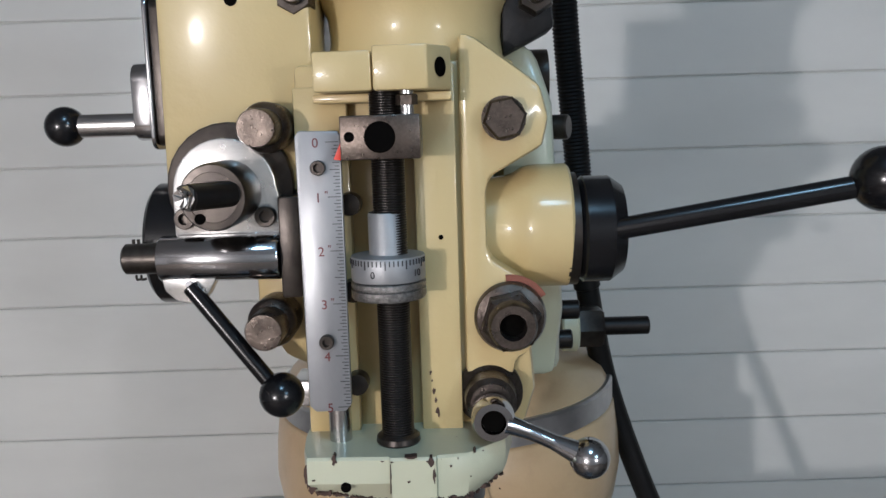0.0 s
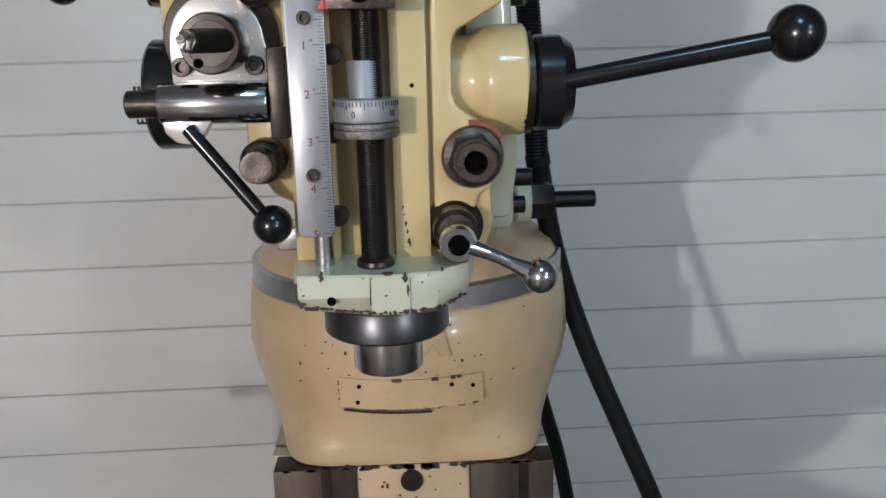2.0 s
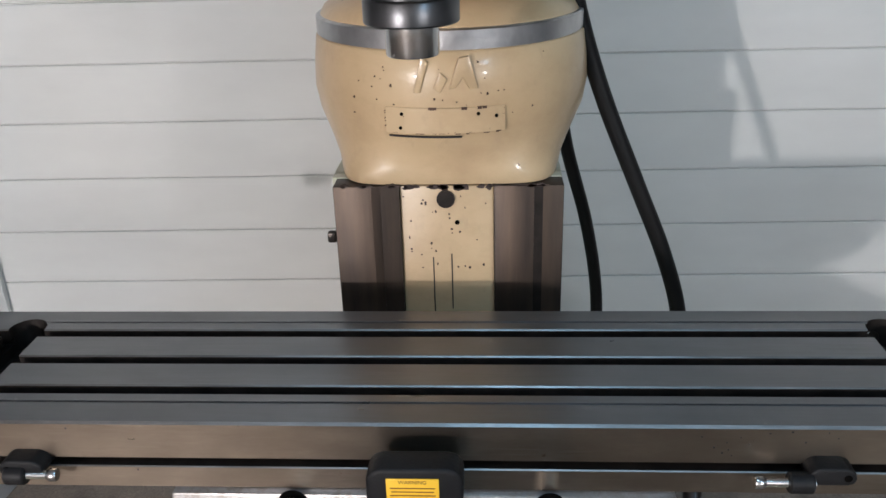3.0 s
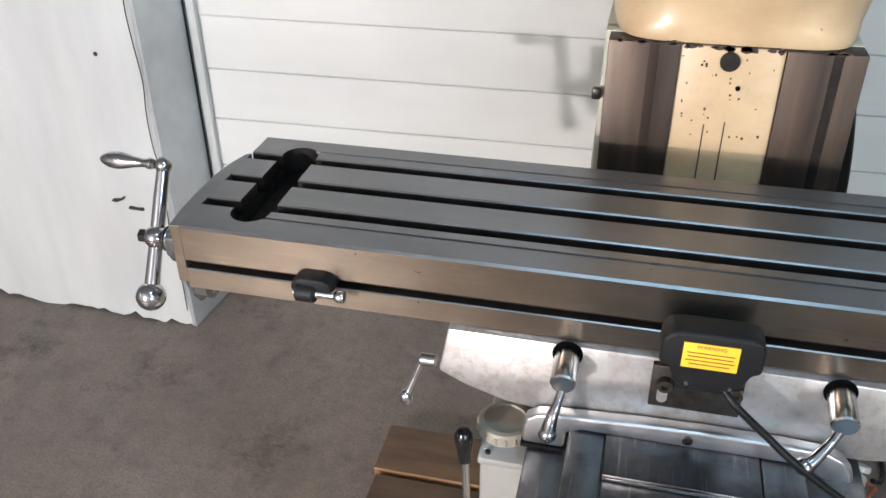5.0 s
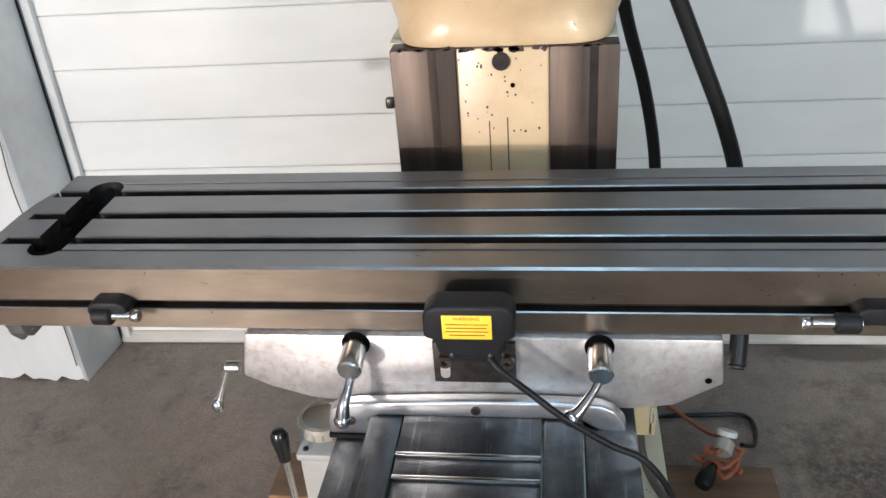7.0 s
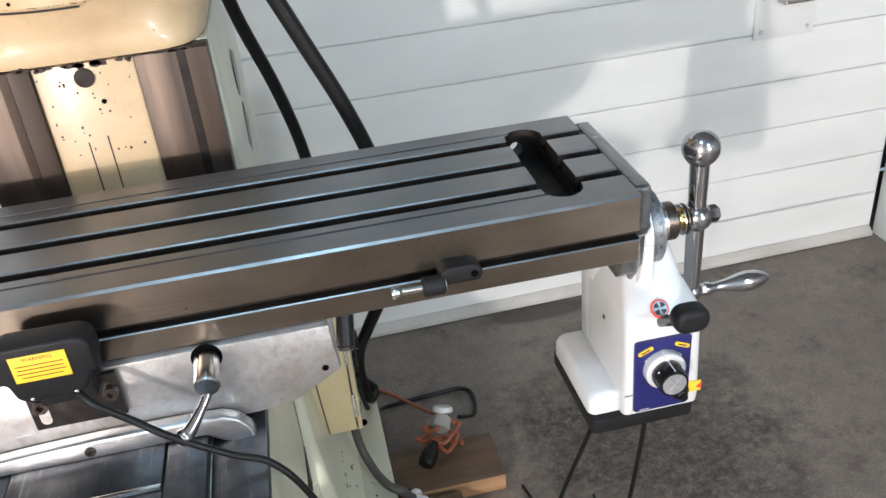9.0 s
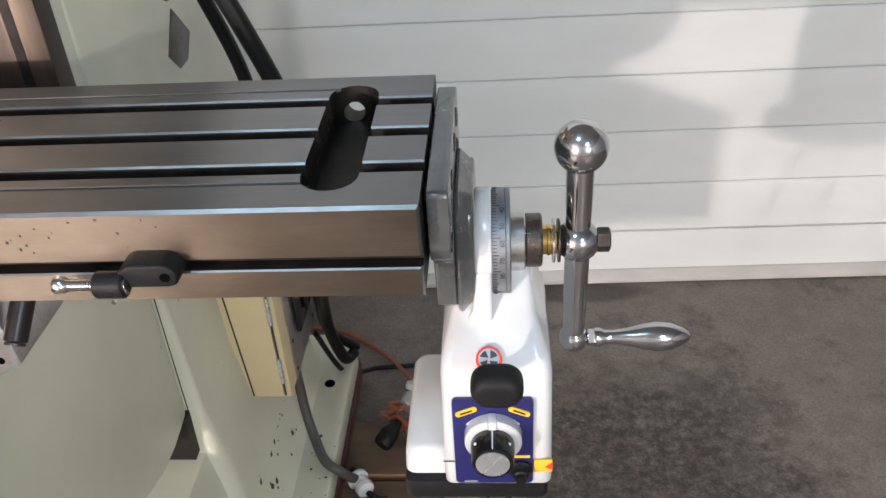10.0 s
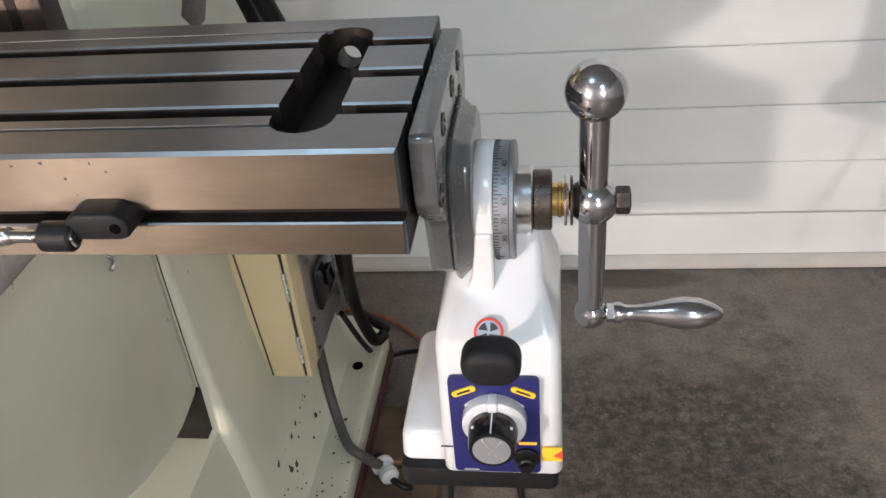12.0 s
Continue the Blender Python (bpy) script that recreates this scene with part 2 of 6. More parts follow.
def concrete():
    m = material("shop_concrete", (0.225, 0.190, 0.157), (0.170, 0.144, 0.119), rough=0.5, scale=2.3, bump=0.12, bump_scale=90, rough_var=0.2)
    nodes, links = m.node_tree.nodes, m.node_tree.links
    p = nodes["Principled BSDF"]
    c = p.inputs["Base Color"].links[0].from_socket
    soft = ramp(nodes, links, noise_tex(nodes, links, 5.5, 6, (1, 1, 1), 0.7), [(0.52, (0, 0, 0)), (0.78, (0.75, 0.75, 0.75))])
    c = mix(nodes, links, soft, c, (0.075, 0.066, 0.058))
    mott = ramp(nodes, links, noise_tex(nodes, links, 17, 7, (1, 1, 1), 0.78), [(0.42, (0, 0, 0)), (0.66, (0.8, 0.8, 0.8))])
    c = mix(nodes, links, mott, c, (0.118, 0.100, 0.083))
    grit = ramp(nodes, links, noise_tex(nodes, links, 150, 6, (1, 1, 1), 0.8), [(0.44, (0, 0, 0)), (0.62, (0.85, 0.85, 0.85))])
    c = mix(nodes, links, grit, c, (0.088, 0.075, 0.063))
    # the broad oil stain in front of the door, broken up into blots and worn through in specks
    tc = nodes.new("ShaderNodeTexCoord")
    mp = nodes.new("ShaderNodeMapping")
    mp.inputs["Location"].default_value, mp.inputs["Scale"].default_value = (-2.28, -1.90, 0), (2.45, 2.75, 1)
    links.new(tc.outputs["Object"], mp.inputs[0])
    gr = nodes.new("ShaderNodeTexGradient")
    gr.gradient_type = "SPHERICAL"
    links.new(mp.outputs[0], gr.inputs[0])
    add = nodes.new("ShaderNodeMath")
    add.operation = "MULTIPLY_ADD"
    links.new(noise_tex(nodes, links, 5.0, 8, (1, 1, 1), 0.72), add.inputs[0])
    add.inputs[1].default_value = 2.2
    links.new(gr.outputs["Fac"], add.inputs[2])
    third = nodes.new("ShaderNodeMath")
    third.operation = "MULTIPLY"
    third.inputs[1].default_value = 0.4
    links.new(add.outputs[0], third.inputs[0])
    stain = ramp(nodes, links, third.outputs[0], [(0.46, (0, 0, 0)), (0.54, (0.55, 0.55, 0.55)), (0.64, (1, 1, 1))])
    worn = ramp(nodes, links, noise_tex(nodes, links, 38, 8, (1, 1, 1), 0.85), [(0.45, (1, 1, 1)), (0.60, (0.15, 0.15, 0.15))])
    mul = nodes.new("ShaderNodeMath")
    mul.operation = "MULTIPLY"
    links.new(stain, mul.inputs[0])
    links.new(worn, mul.inputs[1])
    c = mix(nodes, links, mul.outputs[0], c, (0.030, 0.024, 0.019))
    mp2 = nodes.new("ShaderNodeMapping")
    mp2.inputs["Location"].default_value, mp2.inputs["Scale"].default_value = (-4.1, -25.2, 0), (5.0, 20.0, 1)
    links.new(tc.outputs["Object"], mp2.inputs[0])
    gr2 = nodes.new("ShaderNodeTexGradient")
    gr2.gradient_type = "SPHERICAL"
    links.new(mp2.outputs[0], gr2.inputs[0])
    c = mix(nodes, links, ramp(nodes, links, gr2.outputs["Fac"], [(0.05, (0, 0, 0)), (0.35, (0.8, 0.8, 0.8))]), c, (0.035, 0.028, 0.023))
    pale = ramp(nodes, links, noise_tex(nodes, links, 75, 5, (1, 1, 1), 0.75), [(0.62, (0, 0, 0)), (0.67, (0.7, 0.7, 0.7))])
    c = mix(nodes, links, pale, c, (0.25, 0.23, 0.205))
    links.new(c, p.inputs["Base Color"])
    return m


CONCRETE = concrete()


# ---- mesh helpers ----
def thing(name, loc, label, category, group="", kind=""):
    e = new(name)
    e.empty_display_size = 0.05
    e.location = loc
    return tagged(e, label, category, group, kind)


def base_of(ob):
    v = Vector((0, 0, 0))
    while ob is not None:
        v += ob.location
        ob = ob.parent
    return v


def part(name, bm, mat, parent=None, label="", smooth=35):
    """Links a bmesh, made in world places, as one mesh object under a thing or a part."""
    me = bpy.data.meshes.new(name)
    if parent is not None:
        bmesh.ops.translate(bm, vec=-base_of(parent), verts=bm.verts)
    bmesh.ops.recalc_face_normals(bm, faces=bm.faces)
    bm.to_mesh(me)
    bm.free()
    me.materials.append(mat)
    if smooth:
        me.polygons.foreach_set("use_smooth", [True] * len(me.polygons))
        me.set_sharp_from_angle(angle=radians(smooth))
    ob = new(name, me)
    ob.parent = parent
    if label:
        ob["label"] = label
    return ob


def solid(name, bm, mat, label, category="", kind="", group="", smooth=35):
    """A top-level thing that is one mesh."""
    return tagged(part(name, bm, mat, None, label, smooth), label, category, group, kind)


def box(x0, x1, y0, y1, z0, z1, bevel=0.0, seg=2, into=None):
    bm = bmesh.new()
    bmesh.ops.create_cube(bm, size=1)
    for v in bm.verts:
        v.co = Vector(((x0 + x1) / 2 + v.co.x * (x1 - x0), (y0 + y1) / 2 + v.co.y * (y1 - y0), (z0 + z1) / 2 + v.co.z * (z1 - z0)))
    if bevel:
        bmesh.ops.bevel(bm, geom=bm.edges[:], offset=bevel, segments=seg, profile=0.5, affect="EDGES")
    return joined(into, bm)


def joined(into, bm):
    if into is None:
        return bm
    me = bpy.data.meshes.new("tmp")
    bm.to_mesh(me)
    bm.free()
    into.from_mesh(me)
    bpy.data.meshes.remove(me)
    return into


AXES = {"x": Matrix(((0, 0, 1), (1, 0, 0), (0, 1, 0))), "y": Matrix(((1, 0, 0), (0, 0, 1), (0, -1, 0))), "z": Matrix.Identity(3),
        "-x": Matrix(((0, 0, -1), (-1, 0, 0), (0, 1, 0))), "-y": Matrix(((1, 0, 0), (0, 0, -1), (0, 1, 0)))}


def frame_of(direction):
    if isinstance(direction, str):
        return AXES[direction]
    return Vector(direction).normalized().to_track_quat("Z", "Y").to_matrix()


def lathe(profile, at, direction="z", seg=32, into=None):
    """profile: (radius, height) pairs turned about the axis that starts at `at`."""
    bm = bmesh.new()
    m = frame_of(direction)
    rings = []
    for r, h in profile:
        if r < 1e-6:
            rings.append([bm.verts.new(m @ Vector((0, 0, h)) + Vector(at))])
        else:
            rings.append([bm.verts.new(m @ Vector((r * math.cos(2 * math.pi * i / seg), r * math.sin(2 * math.pi * i / seg), h)) + Vector(at)) for i in range(seg)])
    for a, b in zip(rings, rings[1:]):
        if len(a) == 1 and len(b) == 1:
            continue
        for i in range(seg):
            j = (i + 1) % seg
            if len(a) == 1:
                bm.faces.new((a[0], b[i], b[j]))
            elif len(b) == 1:
                bm.faces.new((a[i], a[j], b[0]))
            else:
                bm.faces.new((a[i], a[j], b[j], b[i]))
    for r in (rings[0], rings[-1]):
        if len(r) > 1:
            bm.faces.new(r)
    return joined(into, bm)


def rod(a, b, r, r2=None, bevel=0.0, seg=24, into=None):
    a, b = Vector(a), Vector(b)
    h = (b - a).length
    r2 = r if r2 is None else r2
    prof = [(0, 0), (r, 0), (r2, h), (0, h)]
    if bevel:
        prof = [(0, 0), (r - bevel, 0), (r, bevel), (r2, h - bevel), (r2 - bevel, h), (0, h)]
    return lathe(prof, a, b - a, seg, into)


def ball(at, r, seg=32, squash=1.0, direction="z", into=None):
    n = 16
    return lathe([(r * math.sin(math.pi * i / n), -r * squash * math.cos(math.pi * i / n)) for i in range(n + 1)], at, direction, seg, into)


def prism(points, axis, lo, hi, bevel=0.0, seg=2, into=None):
    """A flat outline drawn in the two other axes, given depth along `axis`."""
    bm = bmesh.new()

    def put(u, v, w):
        return {"x": (w, u, v), "y": (u, w, v), "z": (u, v, w)}[axis]
    a = [bm.verts.new(put(u, v, lo)) for u, v in points]
    b = [bm.verts.new(put(u, v, hi)) for u, v in points]
    bm.faces.new(a)
    bm.faces.new(b)
    for i in range(len(a)):
        j = (i + 1) % len(a)
        bm.faces.new((a[i], a[j], b[j], b[i]))
    bmesh.ops.recalc_face_normals(bm, faces=bm.faces)
    if bevel:
        es = [e for e in bm.edges if e.calc_face_angle(0) > 0.4]
        bmesh.ops.bevel(bm, geom=es, offset=bevel, segments=seg, profile=0.5, affect="EDGES", clamp_overlap=True)
    return joined(into, bm)


def arc(cx, cy, r, a0, a1, n=8):
    return [(cx + r * math.cos(radians(a0 + (a1 - a0) * i / n)), cy + r * math.sin(radians(a0 + (a1 - a0) * i / n))) for i in range(n + 1)]


def rounded(x0, x1, y0, y1, r, n=5):
    return arc(x1 - r, y1 - r, r, 0, 90, n) + arc(x0 + r, y1 - r, r, 90, 180, n) + arc(x0 + r, y0 + r, r, 180, 270, n) + arc(x1 - r, y0 + r, r, 270, 360, n)


def loft(sections, into=None):
    """sections: (height z, list of (x, y)) with equal counts, from below upwards."""
    bm = bmesh.new()
    rings = [[bm.verts.new((x, y, z)) for x, y in pts] for z, pts in sections]
    n = len(rings[0])
    for a, b in zip(rings, rings[1:]):
        for i in range(n):
            bm.faces.new((a[i], a[(i + 1) % n], b[(i + 1) % n], b[i]))
    bm.faces.new(rings[0])
    bm.faces.new(rings[-1])
    return joined(into, bm)


def smooth_path(pts, n=10):
    pts = [Vector(p) for p in pts]
    out = []
    for i in range(len(pts) - 1):
        p0, p1, p2, p3 = pts[max(i - 1, 0)], pts[i], pts[i + 1], pts[min(i + 2, len(pts) - 1)]
        for k in range(n):
            t = k / n
            out.append(0.5 * ((2 * p1) + (p2 - p0) * t + (2 * p0 - 5 * p1 + 4 * p2 - p3) * t * t + (3 * p1 - p0 - 3 * p2 + p3) * t ** 3))
    return out + [pts[-1]]


def sweep(pts, radius, seg=12, n=10, ribs=None, into=None):
    """A hose through the points; radius: a number or a list over the points. ribs: (pitch, height) of a ribbed hose."""
    path = smooth_path(pts, n)
    if ribs:
        fine = []
        step = ribs[0] / 2
        for a, b in zip(path, path[1:]):
            k = max(1, round((b - a).length / step))
            fine += [a.lerp(b, i / k) for i in range(k)]
        path = fine + [path[-1]]
    bm = bmesh.new()
    rings, up = [], None
    for i, p in enumerate(path):
        d = (path[min(i + 1, len(path) - 1)] - path[max(i - 1, 0)]).normalized()
        if up is None:
            up = d.orthogonal().normalized()
        up = (up - d * up.dot(d)).normalized()
        side = d.cross(up)
        if isinstance(radius, (int, float)):
            r = radius
        else:
            f = i / (len(path) - 1) * (len(radius) - 1)
            k = min(int(f), len(radius) - 2)
            r = radius[k] + (radius[k + 1] - radius[k]) * (f - k)
        if ribs and i % 2:
            r -= ribs[1]
        rings.append([bm.verts.new(p + r * (math.cos(2 * math.pi * j / seg) * up + math.sin(2 * math.pi * j / seg) * side)) for j in range(seg)])
    for a, b in zip(rings, rings[1:]):
        for j in range(seg):
            bm.faces.new((a[j], a[(j + 1) % seg], b[(j + 1) % seg], b[j]))
    bm.faces.new(rings[0])
    bm.faces.new(rings[-1])
    return joined(into, bm)


def hexagon(at, across, depth, direction="-y", turn=0.0, into=None):
    """A bolt head with chamfered corners."""
    bm = lathe([(0, 0), (across * 0.577, 0), (across * 0.577, depth * 0.86), (across * 0.5, depth), (0, depth)], (0, 0, 0), "z", 6)
    m = Matrix.Translation(at) @ frame_of(direction).to_4x4() @ Matrix.Rotation(radians(turn), 4, "Z")
    bm.transform(m)
    return joined(into, bm)


def socket_screw(at, r, depth, direction, parent, name="screw", label="black socket-head screw"):
    s = part(name, lathe([(0, 0), (r, 0), (r, depth * 0.85), (r * 0.9, depth), (r * 0.55, depth), (r * 0.5, depth * 0.4), (0, depth * 0.4)], at, direction, 20), DULL, parent, label)
    return s


def words(name, text, size, at, turn, mat, parent, depth=0.0004):
    cu = bpy.data.curves.new(name, "FONT")
    cu.body, cu.size, cu.extrude, cu.align_x, cu.align_y = text, size, depth, "CENTER", "CENTER"
    tmp = bpy.data.objects.new(name, cu)
    me = bpy.data.meshes.new_from_object(tmp)
    bpy.data.objects.remove(tmp)
    bm = bmesh.new()
    bm.from_mesh(me)
    bpy.data.meshes.remove(me)
    bm.transform(Matrix.Translation(at) @ Euler([radians(a) for a in turn]).to_matrix().to_4x4())
    return part(name, bm, mat, parent, smooth=0)


def cut(ob, bm):
    """Takes the volume of bm out of the mesh of ob."""
    me = bpy.data.meshes.new("cutter")
    bmesh.ops.recalc_face_normals(bm, faces=bm.faces)
    if ob.parent is not None:
        bmesh.ops.translate(bm, vec=-base_of(ob.parent), verts=bm.verts)
    bm.to_mesh(me)
    bm.free()
    c = new("cutter", me)
    loc = ob.parent
    ob.parent = None
    mod = ob.modifiers.new("cut", "BOOLEAN")
    mod.object, mod.operation, mod.solver = c, "DIFFERENCE", "EXACT"
    dg = bpy.context.evaluated_depsgraph_get()
    dg.update()
    done = bpy.data.meshes.new_from_object(ob.evaluated_get(dg))
    ob.modifiers.clear()
    old, ob.data = ob.data, done
    bpy.data.meshes.remove(old)
    bpy.data.objects.remove(c)
    bpy.data.meshes.remove(me)
    ob.parent = loc
    done.polygons.foreach_set("use_smooth", [True] * len(done.polygons))
    done.set_sharp_from_angle(angle=radians(30))
    return ob


# ---- the room ----
def room():
    solid("floor", box(-4, 4, -4, 1.7, -0.2, 0.0), CONCRETE, "worn grey-brown concrete shop floor with oil stains", "floor", "structure", smooth=0)
    solid("ceiling", box(-4, 4, -4, 1.7, 2.75, 2.9), WALL, "plain light ceiling", "ceiling", "structure", smooth=0)
    solid("wall_south", box(-4, 4, -4.2, -4, 0, 2.75), WALL_LIGHT, "plain wall behind the camera", "wall", "structure", smooth=0)
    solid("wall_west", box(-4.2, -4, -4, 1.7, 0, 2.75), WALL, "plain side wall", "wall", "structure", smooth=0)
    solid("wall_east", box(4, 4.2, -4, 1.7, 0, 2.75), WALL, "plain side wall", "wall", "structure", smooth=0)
    solid("wall_north", box(-4, 4, 1.72, 1.9, 0, 2.75), WALL, "plain wall behind the garage door", "wall", "structure", smooth=0)


DOOR_Y, DOOR_SLOPE, PITCH = 1.305, 0.0187, 0.1405


def garage_door():
    door = thing("door_1", (0.3, DOOR_Y, 0), "closed white sectional garage door with horizontal panel grooves", "garage door", kind="structure")
    for i in range(18):
        z0 = i * PITCH + (0.012 if i == 0 else 0.0)
        bm = prism([(0.0, z0 + 0.0030), (0.0, z0 + PITCH - 0.0034), (0.0024, z0 + PITCH - 0.0014), (0.0065, z0 + PITCH - 0.0010), (0.0065, z0 + PITCH), (0.03, z0 + PITCH), (0.03, z0), (0.0065, z0), (0.0065, z0 + 0.0006), (0.0024, z0 + 0.0008)], "x", -1.285, 1.93)
        for v in bm.verts:
            v.co.y += DOOR_Y + DOOR_SLOPE * v.co.x
        part("panel", bm, DOOR, door, smooth=0)
    seal = box(-1.285, 1.93, 0.004, 0.028, 0.0, 0.013, 0.003)
    for v in seal.verts:
        v.co.y += DOOR_Y + DOOR_SLOPE * v.co.x
    rail = prism([(0.001, 0.004), (0.001, 0.030), (-0.006, 0.030), (-0.024, 0.014), (-0.026, 0.002), (-0.004, 0.002)], "x", -1.283, 1.928, 0.002)
    for v in rail.verts:
        v.co.y += DOOR_Y + DOOR_SLOPE * v.co.x
    part("bottom_rail", rail, SEALW, door, "grimy white bottom weather strip")
    part("bottom_seal", seal, RUBBER, door, "dark rubber bottom seal")
    plate = part("lock_plate", box(1.455, 1.63, 1.326, 1.3315, 0.69, 0.86, 0.002), DOOR, door, "white steel plate round the lock")
    hd = sweep([(1.52, 1.33, 0.79), (1.52, 1.30, 0.79), (1.53, 1.297, 0.79), (1.59, 1.297, 0.79), (1.60, 1.30, 0.79), (1.60, 1.33, 0.79)], 0.006)
    part("handle", hd, BRIGHT, plate, "bright metal lift handle")
    for x in (1.475, 1.61):
        for z in (0.71, 0.80):
            part("rivet", lathe([(0.007, 0), (0.005, 0.004), (0, 0.005)], (x, 1.327, z), "-y", 12), GALV, plate)


def side_posts():
    # wrapped post beside the door, with a sheet whose foot is torn
    bm = bmesh.new()
    n = 46
    top, low = [], []
    for i in range(n + 1):
        x = -2.3 + i * (1.03 / n)
        y = 1.10 - 0.03 * (i / n) + 0.0014 * math.sin(i * 1.9) + 0.004 * math.sin(i * 0.45)
        low.append(bm.verts.new((x, y, 0.006 + 0.005 * math.sin(i * 0.7) + (0.014 if i in (5, 16, 17, 33, 38, 43) else 0) - 0.004 * (i % 3 == 0))))
        top.append(bm.verts.new((x, y + 0.01, 2.6)))
    mids = []
    for k in range(1, 10):
        z = 2.6 * k / 10
        mids.append([bm.verts.new((low[i].co.x + 0.004 * math.sin(k * 2.1 + i), low[i].co.y + 0.003 * math.sin(k * 1.3 + i * 0.5), z)) for i in range(n + 1)])
    rows = [low] + mids + [top]
    for a, b in zip(rows, rows[1:]):
        for i in range(n):
            bm.faces.new((a[i], a[i + 1], b[i + 1], b[i]))
    geom = bmesh.ops.extrude_face_region(bm, geom=bm.faces[:])
    bmesh.ops.translate(bm, vec=(0, 0.012, 0), verts=[g for g in geom["geom"] if isinstance(g, bmesh.types.BMVert)])
    solid("wall_sheet", bm, TRIMW, "wrinkled white plastic sheeting hung on the wall", "sheeting", "structure", smooth=60)
    # thin dark tube that draws the shade in the gap beside the sheeting
    wavy = [(-1.2745 + 0.0035 * math.sin(k * 1.7) + 0.002 * math.sin(k * 4.1), 1.0660, 0.06 + 0.085 * k) for k in range(31)]
    solid("sheet_edge_shadow", sweep(wavy, 0.0016, 8, 4), INK, "dark wavy line drawn as the shaded gap along the sheeting's edge", "seam", "structure")
    # thin strip that draws the dark line down the post's edge
    solid("post_dark_strip", box(-1.2430, -1.2410, 1.2560, 1.2620, 0.0, 2.5, 0.0004), RUBBER, "thin dark strip along the door post", "gasket", "structure")
    solid("sheet_spot", lathe([(0, 0), (0.006, 0), (0.005, 0.0015), (0, 0.002)], (-1.385, 1.0685, 0.80), "-y", 10), INK, "small dark spot on the sheeting", "spot", "structure")
    for pts in ([(-1.436, 0.394), (-1.420, 0.392), (-1.398, 0.402), (-1.394, 0.412), (-1.410, 0.402), (-1.430, 0.400)], [(-1.388, 0.375), (-1.345, 0.374), (-1.347, 0.381), (-1.370, 0.380), (-1.386, 0.382)]):
        solid("dark_tear", prism(pts, "y", 1.0635, 1.078), INK, "short dark tear in the white sheeting", "tear", "structure", smooth=0)
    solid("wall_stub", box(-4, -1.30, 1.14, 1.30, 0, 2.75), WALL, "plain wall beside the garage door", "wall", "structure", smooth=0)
    solid("door_post", prism([(-1.272, 1.075), (-1.258, 1.07), (-1.242, 1.275), (-1.262, 1.29), (-1.298, 1.29), (-1.298, 1.09)], "z", 0, 2.6, 0.002), GALV,
          "grey galvanised door post", "post", "structure")
    solid("door_track", box(-1.238, -1.214, 1.262, 1.278, 0.0, 2.5, 0.002), TRIMW, "narrow white door track", "track", "structure")
    solid("wall_stub_right", box(1.945, 4, 1.10, 1.34, 0, 2.75), TRIMW, "white painted wall beside the garage door", "wall", "structure", smooth=0)


